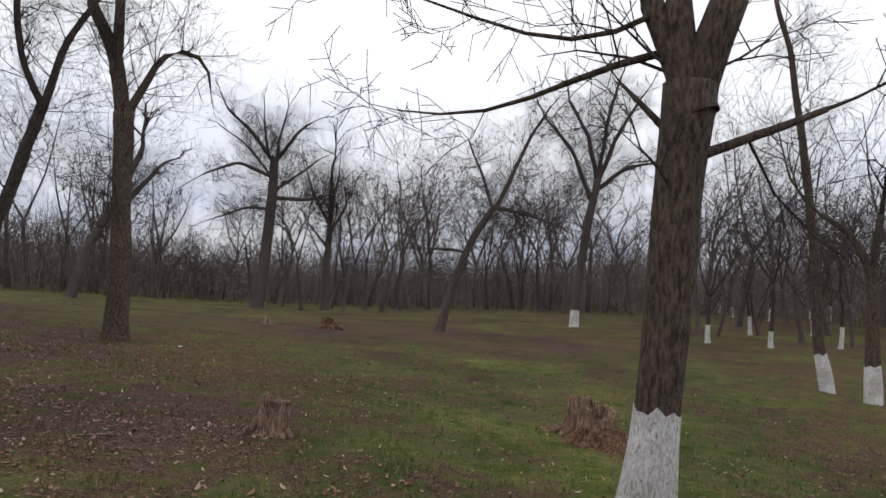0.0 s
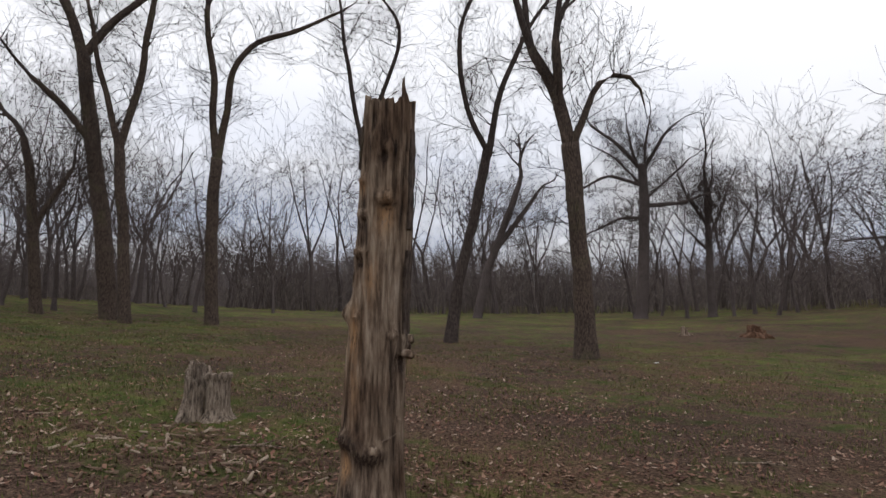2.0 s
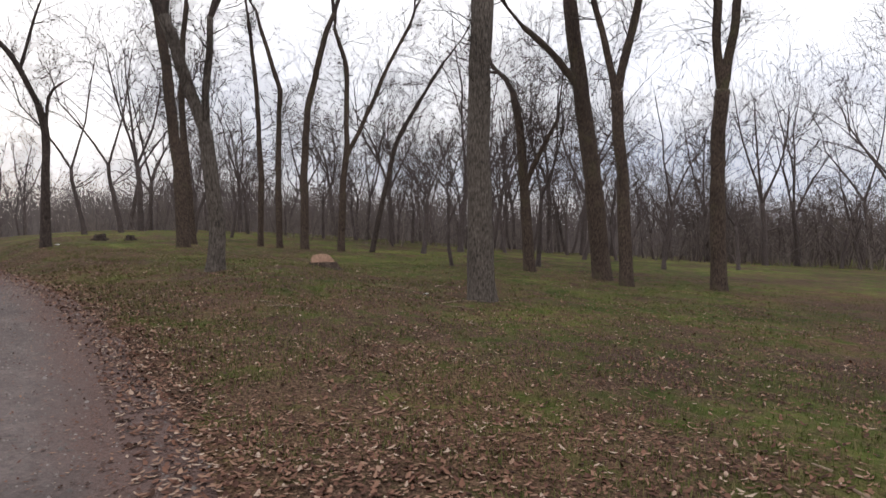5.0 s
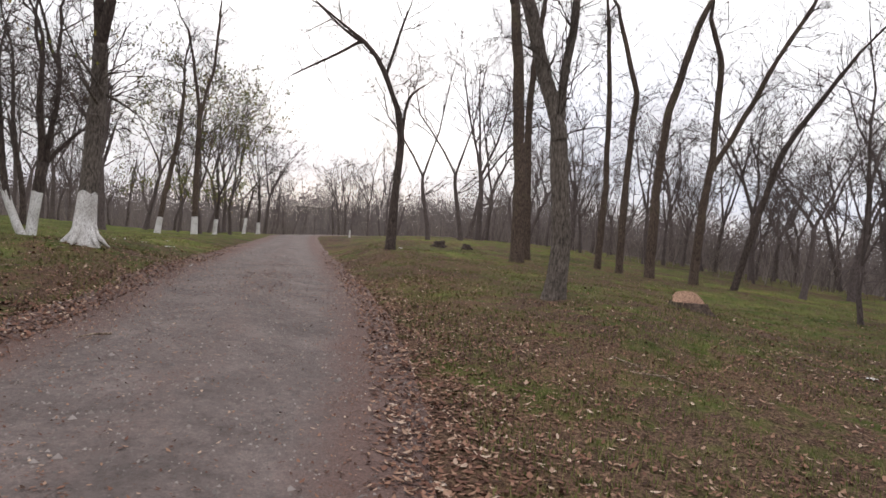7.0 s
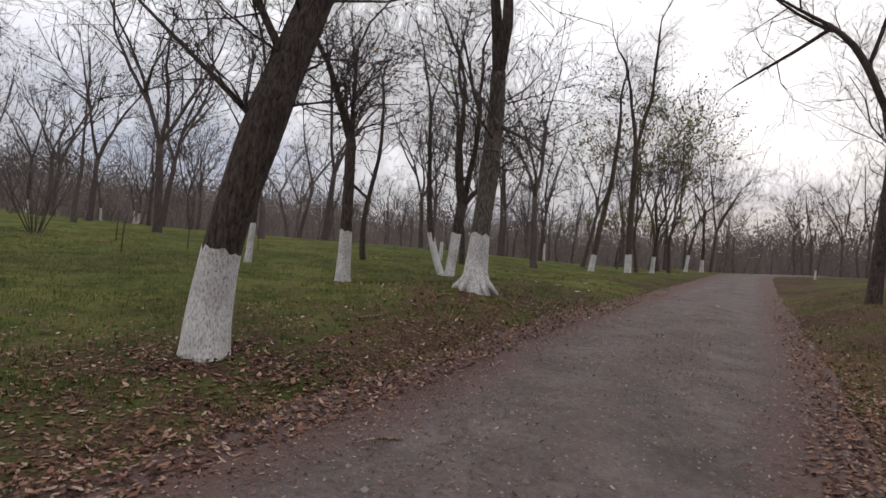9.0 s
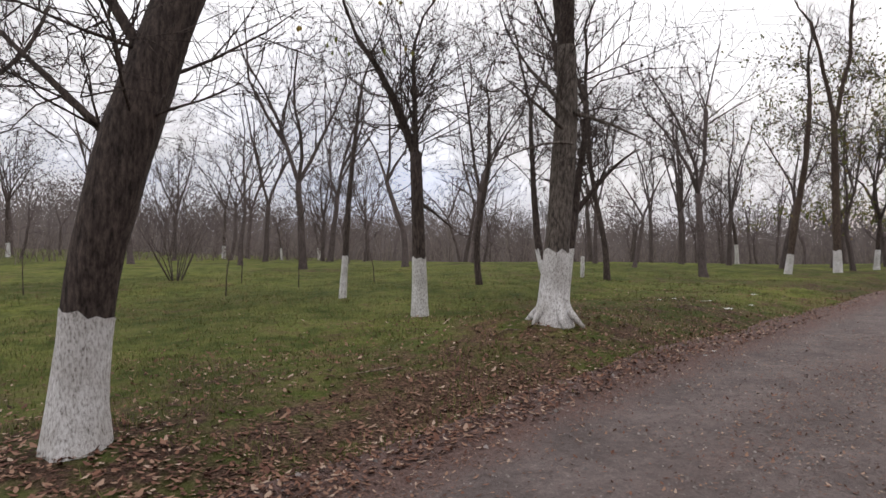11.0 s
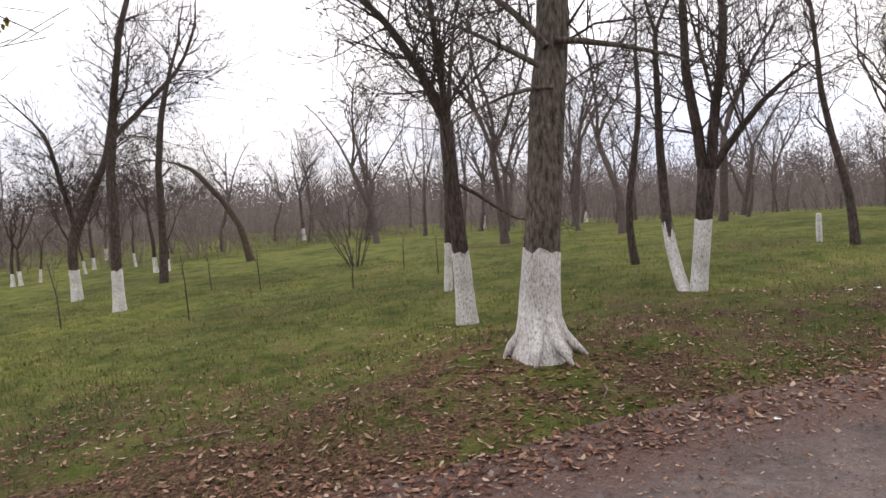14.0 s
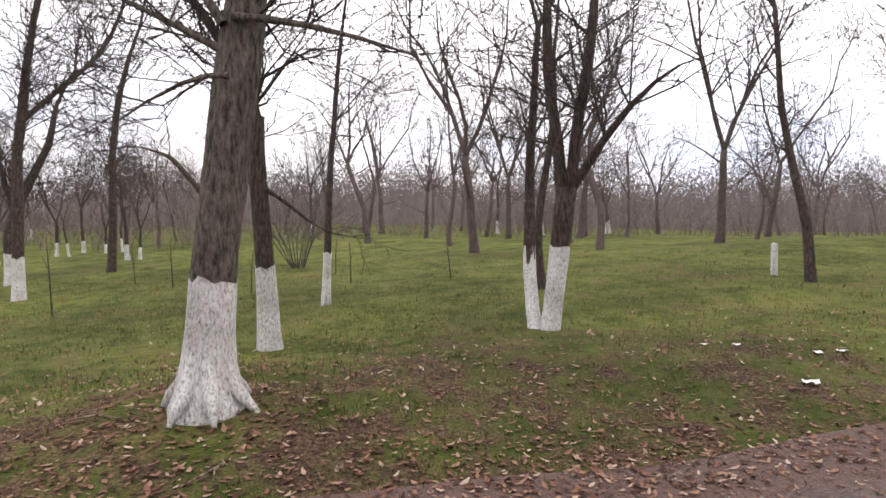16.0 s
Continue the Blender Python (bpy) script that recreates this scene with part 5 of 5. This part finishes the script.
def dead_trunk(x, y):
    ob = new("dead_trunk")
    ob.matrix_basis = pose(x, y, float(top_of(np.array([x]), np.array([y]))[0]))
    tagged(ob, "standing dead trunk with peeling fissured wood and a splintered top", "dead tree")
    rings, sides = 150, 96
    v, f, bare, dark_brown = [], [], [], []
    for i in range(rings + 1):
        t = i / rings
        for k in range(sides):
            w = 2 * math.pi * k / sides
            c, q = math.cos(w), math.sin(w)
            rim = 2.53 + 0.025 * noise.noise((c * 3.5, q * 3.5, 7)) + 0.03 * noise.noise((c * 9, q * 9, 3))
            for a, sa, up in SPIKES:
                d = (w - a + math.pi) % (2 * math.pi) - math.pi
                rim += up * math.exp(-(d / sa) ** 2)
            h = rim * t
            r = 0.180 - 0.040 * min(1.0, h / 2.4) + 0.05 * math.exp(-h / 0.12)
            strip = 1 - 2 * abs(noise.noise((c * 4.2 + 0.15 * h, q * 4.2, h * 0.45 + 2)))
            narrow = 1 - 2 * abs(noise.noise((c * 10 + 0.3 * h, q * 10, h * 0.9 + 5)))
            lift = noise.noise((c * 2.6, q * 2.6, h * 2.1 + 9))
            r += 0.012 * strip + 0.006 * narrow + 0.012 * lift + (0.007 if noise.noise((c * 5, q * 5, h * 1.4 + 20)) > 0.12 else 0)
            r += mound(SWELL, w, h) * (1 + 0.5 * noise.noise((c * 12, q * 12, h * 14))) - mound(DENT, w, h)
            v.append((c * r + 0.043 * h - 0.012 * math.sin(h * 2.2), q * r + 0.013 * h, h - 0.06))
            bare.append(min(1.0, mound(BARE, w, h)))
            dark_brown.append(min(1.0, mound(DARK_BROWN, w, h)))
    for i in range(rings):
        for k in range(sides):
            e = (k + 1) % sides
            f.append((i * sides + k, i * sides + e, (i + 1) * sides + e, (i + 1) * sides + k))
    # a rotten bowl inside the broken rim
    o = rings * sides
    for level, (share, drop) in enumerate(((0.78, 0.0), (0.6, 0.09), (0.25, 0.13))):
        k0 = len(v)
        for k in range(sides):
            px_, py_, pz_ = v[o + k]
            v.append((0.125 + (px_ - 0.125) * share, 0.042 + (py_ - 0.042) * share, min(pz_, 2.50) - drop - 0.02 * abs(noise.noise((px_ * 25, py_ * 25, 1)))))
            bare.append(0.2)
            dark_brown.append(0.5)
        below = o if level == 0 else k0 - sides
        for k in range(sides):
            e = (k + 1) % sides
            f.append((below + k, below + e, k0 + e, k0 + k))
    f.append(tuple(k0 + k for k in range(sides)))
    me = mesh_from("stem", v, f, SNAG)
    me.attributes.new("bare", "FLOAT", "POINT").data.foreach_set("value", bare)
    me.attributes.new("dark_brown", "FLOAT", "POINT").data.foreach_set("value", dark_brown)
    part("stem", me, ob)

    def spot(a, h, out):
        rad = 0.178 - 0.040 * h / 2.4 + out
        return Vector((math.cos(a) * rad + 0.043 * h - 0.012 * math.sin(h * 2.2), math.sin(a) * rad + 0.013 * h, h - 0.06))

    # broken branch ends
    for a, h, ln, rr, up in [(0.15, 1.02, 0.10, 0.026, -0.25), (0.4, 1.08, 0.07, 0.03, 0.2), (-2.5, 1.26, 0.035, 0.045, 0.1), (-0.8, 0.46, 0.06, 0.032, 0.1), (-1.75, 1.85, 0.035, 0.026, 0.0), (-1.8, 1.62, 0.035, 0.028, 0.0), (-0.85, 1.94, 0.03, 0.032, 0.1)]:
        T = Tubes()
        out = Vector((math.cos(a), math.sin(a), up)).normalized()
        p = spot(a, h, 0.0)
        T.tube([p - out * 0.06, p, p + out * ln * 0.5, p + out * ln * 0.9, p + out * ln], [rr * 1.6, rr * 1.2, rr, rr * 0.8, rr * 0.45], 12, rough=0.5)
        part("knot", T.mesh("knot", SNAG), ob)
    # upright splinters on the rim
    for a, h, ln, rr in [(-0.02, 2.46, 0.22, 0.020), (0.12, 2.44, 0.15, 0.018), (-1.98, 2.46, 0.10, 0.012), (2.5, 2.46, 0.1, 0.016)]:
        T = Tubes()
        p = spot(a, h, -0.012)
        T.tube([p, p + Vector((0.004, 0, ln * 0.5)), p + Vector((-0.006, 0.004, ln * 0.8)), p + Vector((0.002, 0.004, ln))], [rr, rr * 0.8, rr * 0.5, rr * 0.15], 8, rough=0.5)
        part("splinter", T.mesh("splinter", SNAG), ob)
    # a dead twig low down
    T = Tubes()
    p = spot(-0.62, 0.5, 0.0)
    out = Vector((0.75, 0.35, 0.35))
    T.tube([p - out * 0.04, p + out * 0.07, p + out * 0.15 + Vector((0, 0, 0.02))], [0.006, 0.005, 0.003], 6)
    part("twig", T.mesh("twig", DEADWOOD), ob)
    # loose flakes of dark bark
    for a0, a1, h0, h1, off in [(0.1, 0.75, 1.1, 1.62, 0.014), (-2.65, -2.2, 2.12, 2.38, 0.012), (0.15, 0.6, 1.75, 2.35, 0.012)]:
        fv, ff = [], []
        for i in range(11):
            for k in range(7):
                a, h = a0 + (a1 - a0) * k / 6, h0 + (h1 - h0) * i / 10
                a += 0.12 * noise.noise((h * 6, k * 0.1, a0)) + 0.1 * (0.5 - abs(i / 10 - 0.5)) * (k - 3) / 3
                fv.append(spot(a, h, off + 0.012 + 0.02 * abs(noise.noise((a * 5, h * 7, 2)))))
                fv.append(spot(a, h, off - 0.012))
        for i in range(10):
            for k in range(6):
                p = (i * 7 + k) * 2
                ff += [(p, p + 2, p + 16, p + 14), (p + 1, p + 15, p + 17, p + 3)]
        for i in range(10):
            for k in (0, 6):
                p = (i * 7 + k) * 2
                ff.append((p, p + 14, p + 15, p + 1) if k == 0 else (p, p + 1, p + 15, p + 14))
        for k in range(6):
            for i in (0, 10):
                p = (i * 7 + k) * 2
                ff.append((p, p + 1, p + 3, p + 2) if i == 0 else (p, p + 2, p + 3, p + 1))
        part("bark_flake", mesh_from("bark_flake", [tuple(q) for q in fv], ff, BARK), ob, "dark loose flake of bark")
    return ob


dead_trunk(-5.13, 2.08)


def torn_stump(label, x, y, turn, mat, r, h, seed, roots, slant=0.38, torn=0.16, side=None):
    """A broken low stump: a hollow shell, higher on one side, with roots running out."""
    rng3 = random.Random(seed)
    ob = new("tree_stump")
    ob.matrix_basis = pose(x, y, float(top_of(np.array([x]), np.array([y]))[0]), 0, 0, turn)
    tagged(ob, label, "stump")
    v, f, sides, rings = [], [], 36, 14
    for shell in (1.0, 0.72):
        for i in range(rings + 1):
            t = i / rings
            for s in range(sides):
                w = 2 * math.pi * s / sides
                c, q = math.cos(w), math.sin(w)
                top = h * (0.72 + slant * math.cos(w - 2.4) + 0.30 * torn / 0.16 * noise.noise((c * 3, q * 3, seed)) + torn * noise.noise((c * 9, q * 9, seed)))
                z = max(0.05, top) * t if shell == 1.0 else max(0.05, top) * (1 - 0.75 * (1 - t))
                rr = r * shell * (1 + 0.5 * math.exp(-z / (0.22 * h)) * (0.6 + 0.6 * math.cos(roots * w + seed)) + 0.05 * math.cos(5 * w + 2 * seed) + 0.16 * noise.noise((c * 4, q * 4, z * 2 + seed)) + 0.1 * noise.noise((c * 10, q * 10, z * 3)))
                v.append((c * rr + 0.1 * z, q * rr, z - 0.04))
    m_ = (rings + 1) * sides
    for i in range(rings):
        for s in range(sides):
            e = (s + 1) % sides
            f.append((i * sides + s, i * sides + e, (i + 1) * sides + e, (i + 1) * sides + s))
            f.append((m_ + i * sides + s, m_ + (i + 1) * sides + s, m_ + (i + 1) * sides + e, m_ + i * sides + e))
    for s in range(sides):
        e = (s + 1) % sides
        f.append((rings * sides + s, rings * sides + e, m_ + rings * sides + e, m_ + rings * sides + s))
    f.append(tuple(m_ + s for s in range(sides)))
    part("stem", mesh_from("stem", v, f, mat), ob)
    if side:
        # a second, hollow leader grown against the first
        sx, sy, sr, sh = side
        v2, f2 = [], []
        prof = [(1.75, -0.05), (1.35, 0.06), (1.1, 0.16), (1.0, 0.3), (0.95, 0.6), (0.98, 0.86), (1.12, 0.95), (1.12, 1.0), (0.85, 0.98), (0.74, 0.8), (0.62, 0.5)]
        for pr, ph in prof:
            for q in range(28):
                w = 2 * math.pi * q / 28
                c, d = math.cos(w), math.sin(w)
                rr = sr * pr * (1 + 0.12 * noise.noise((c * 3, d * 3, seed + ph)) + 0.07 * math.cos(6 * w + seed))
                v2.append((sx + c * rr, sy + d * rr, sh * ph * (1 + 0.1 * noise.noise((c * 2, d * 2, seed)))))
        for i in range(len(prof) - 1):
            for q in range(28):
                e = (q + 1) % 28
                f2.append((i * 28 + q, i * 28 + e, (i + 1) * 28 + e, (i + 1) * 28 + q))
        f2.append(tuple((len(prof) - 1) * 28 + q for q in range(28)))
        part("side_stem", mesh_from("side_stem", v2, f2, mat), ob)
    for k in range(roots):
        w = (2 * math.pi * k - seed) / roots
        out = Vector((math.cos(w), math.sin(w), 0))
        T = Tubes()
        ln = r * rng3.uniform(0.9, 1.5)
        T.tube([out * r * 0.75 + Vector((0, 0, h * 0.34)), out * (r * 1.15) + Vector((0, 0, h * 0.14)), out * (r + ln * 0.6) + Vector((0, 0, 0.03)), out * (r + ln) + Vector((0, 0, -0.04))],
               [r * 0.26, r * 0.27, r * 0.2, r * 0.08], 8, rough=0.3)
        part("root", T.mesh("root", mat), ob)
    return ob


torn_stump("splintered low tree stump with splayed roots", -2.52, 6.28, 20, BROWNWOOD, 0.13, 0.44, 1.7, 3, 0.16, 0.10, (0.14, -0.05, 0.07, 0.32))
torn_stump("weathered grey stump torn open, roots spreading", -8.42, 2.98, 42, GREYWOOD, 0.155, 0.66, 6.1, 3, 0.16, 0.06, (0.24, -0.10, 0.12, 0.46))
torn_stump("torn dark stump far out in the meadow", -7.3, 23.2, 0, ROTWOOD, 0.30, 0.42, 4.4, 5)
torn_stump("small broken stump among pale wood chips", -9.6, 23.0, 90, DEADWOOD, 0.14, 0.35, 2.9, 3)
torn_stump("crumbling pale stump above a heap of rotten wood", 0.80, 8.3, 10, BROWNWOOD, 0.27, 0.62, 2.2, 4, 0.12)
stump("heap of crumbled red-brown rotten wood", 0.9, 7.95, 30, ROTWOOD, "rotten_wood_heap", height=0.24, r0=0.50, r1=0.22, lean=(0, 0), seed=8.2, ridges=0.35, jag=0.5, flare=0.2, hollow=0.02)
torn_stump("old dark stump on the grassy verge", -34.6, -5.7, 0, BARK_DARK, 0.20, 0.36, 3.4, 4, 0.1, 0.08)
torn_stump("small dark stump beside an older one", -34.9, -4.7, 70, BARK_DARK, 0.15, 0.30, 5.1, 3, 0.1, 0.08)
cut = stump("low sawn stump with a fresh orange cut", -21.8, 0.85, 0, BARK, height=0.2, r0=0.34, r1=0.30, lean=(0, 0), seed=5.4, ridges=0.12, jag=0.04, flare=0.25, lobes=5, hollow=0.0)
T = Tubes()
T.tube([Vector((0, 0, 0.06)), Vector((0, 0, 0.152)), Vector((0.01, 0, 0.165))], [0.27, 0.28, 0.27], 28, rough=0.14)
part("cut_face", T.mesh("cut_face", CUTWOOD), cut, "fresh orange sawn face")


# ---- saplings, sticks, scraps ----
def lay(name, label, category, x, y, turn, tubes, mat, group=""):
    """A thing lying on or standing in the ground, of tubes given as (points, radii)."""
    T = Tubes()
    for pts, radii in tubes:
        T.tube([Vector(p) for p in pts], radii, 6, rough=0.15)
    ob = new(name, T.mesh(name, mat))
    ob.matrix_basis = pose(x, y, float(top_of(np.array([x]), np.array([y]))[0]), 0, 0, turn)
    return tagged(ob, label, category, group)


rs3 = random.Random(31)
for x, y, h in [(-11.7, -15.0, 1.15), (-14.2, -14.5, 1.2), (-16.65, -16.4, 0.8), (-14.4, -17.8, 0.9), (-18.3, -17.2, 0.8), (-20.2, -17.5, 0.7), (-10.6, -13.0, 1.0), (-17.4, -19.4, 0.8), (-12.9, -18.9, 0.9)]:
    k1, k2 = rs3.uniform(-0.08, 0.08), rs3.uniform(-0.1, 0.1)
    lay("sapling", "thin bare young tree like a stake in the lawn", "sapling", x, y, rs3.uniform(0, 360),
        [([(0, 0, -0.1), (k1 * 0.5, 0, h * 0.5), (k1, k2, h)], [0.014, 0.011, 0.006]), ([(k1 * 0.6, 0, h * 0.6), (k1 * 0.6 + 0.08, 0.03, h * 0.8)], [0.006, 0.003]), ([(k1 * 0.8, 0, h * 0.75), (k1 * 0.8 - 0.07, 0.02, h * 0.95)], [0.005, 0.003])], BARK_DARK, "saplings on the lawn")
for x, y, ln, turn in [(-16.6, -0.8, 0.9, 15), (-16.2, -0.6, 0.6, 60), (-15.1, 1.9, 0.7, -20), (-17.4, 2.6, 0.9, 100), (-17.0, 2.3, 0.6, 10), (-16.9, -8.2, 0.5, 30), (-19.7, -8.4, 0.5, 70), (-18.7, -8.9, 0.35, 10), (-6.9, 2.6, 0.5, 40), (-14.9, -5.4, 0.4, 0), (-9.5, 1.2, 0.6, 150), (-3.6, 5.2, 0.5, 10)]:
    j1, j2 = rs3.uniform(-0.1, 0.1), rs3.uniform(-0.12, 0.12)
    lay("fallen_stick", "grey broken stick lying in dead leaves", "stick", x, y, turn,
        [([(-ln / 2, 0, 0.012), (0, j1, 0.03), (ln / 2, j2, 0.02)], [0.011, 0.009, 0.004]), ([(0, j1, 0.03), (ln * 0.25, j1 + 0.12, 0.04)], [0.006, 0.003])], DEADWOOD, "sticks on the ground")
# shrub of many thin stems on the lawn
shrub = new("shrub")
shrub.location = (-16.0, -21.0, float(ground(-16.0, -21.0)))
tagged(shrub, "leafless shrub of many thin reddish stems", "shrub")
for k in range(14):
    T = Tubes()
    w = k * 0.449 * 2
    spray(T, rs3, Vector((0.12 * math.cos(w), 0.12 * math.sin(w), -0.05)), Vector((0.35 * math.cos(w), 0.35 * math.sin(w), 1)), rs3.uniform(1.6, 2.8), 0.018, 1, (0, 6, 3), 0.12, 0.12)
    part("stem", T.mesh("stem", BARK_FAR), shrub)
# scraps of paper and rag on the verge
for x, y, s in [(-23.6, -10.2, 0.09), (-24.05, -11.1, 0.08), (-24.3, -11.2, 0.07), (-23.1, -11.2, 0.05), (-23.35, -11.1, 0.05), (-20.7, -7.9, 0.03), (-20.4, -7.75, 0.025), (-25.0, -10.9, 0.08), (-26.2, -11.8, 0.08), (-7.0, 12.5, 0.06), (-30.5, -6.3, 0.1), (-27.5, -9.0, 0.05), (-18.2, 2.2, 0.1)]:
    v, f = [], []
    s = s * 0.6
    for i in range(5):
        for j in range(5):
            v.append(((i / 2 - 1) * s * (1 + 0.2 * rs3.random()), (j / 2 - 1) * s * 0.7 * (1 + 0.2 * rs3.random()), 0.012 + s * 0.5 * abs(noise.noise((i * 0.6 + x, j * 0.6, y))) + 0.01 * rs3.random()))
    for i in range(4):
        for j in range(4):
            f.append((i * 5 + j, i * 5 + j + 1, (i + 1) * 5 + j + 1, (i + 1) * 5 + j))
    ob = new("paper_scrap", smooth(mesh_from("paper_scrap", v, f, PAPER)))
    ob.matrix_basis = pose(x, y, float(top_of(np.array([x]), np.array([y]))[0]), 0, 0, rs3.uniform(0, 360))
    tagged(ob, "crumpled white paper scrap on the ground", "litter", "litter scraps")
# white marker posts
for x, y in [(-25.9, -16.9), (-54.8, -15.5)]:
    lay("marker_post", "short white-painted wooden post", "post", x, y, 0, [([(0, 0, -0.2), (0, 0, 0.28), (0, 0, 0.55), (0, 0, 0.57)], [0.06, 0.058, 0.055, 0.03])], WASH, "white posts")
# chips and torn bark on the ground by the dead trunk
n = 210
x, y = gen.normal(-7.2, 1.0, n), gen.normal(2.1, 0.45, n)
z = top_of(x, y) + 0.012
ln, wd, turn = gen.uniform(0.015, 0.075, n), gen.uniform(0.004, 0.016, n), gen.normal(2.9, 0.9, n)
V = np.zeros((n, 8, 3))
k = 0
for hz in (0, 1):
    for a, c in ((-1, -1), (1, -0.6), (1, 0.6), (-1, 1)):
        V[:, k, 0] = x + a * ln * np.cos(turn) - c * wd * np.sin(turn)
        V[:, k, 1] = y + a * ln * np.sin(turn) + c * wd * np.cos(turn)
        V[:, k, 2] = z + hz * 0.012 + 0.01 * a * gen.random(n)
        k += 1
first = np.arange(n)[:, None] * 8
F = np.concatenate([first + np.array([q]) for q in ([4, 5, 6, 7], [0, 1, 5, 4], [1, 2, 6, 5], [2, 3, 7, 6], [3, 0, 4, 7])])
CHIP = island_mat("wood_chip", [(0.0, (0.07, 0.042, 0.028)), (0.6, (0.16, 0.105, 0.07)), (1.0, (0.34, 0.27, 0.20))])
tagged(new("wood_chips", quick_mesh("wood_chips", V.reshape(-1, 3), F, CHIP)), "pale splinters and torn bark strewn on the grass", "wood chips", kind="stuff")
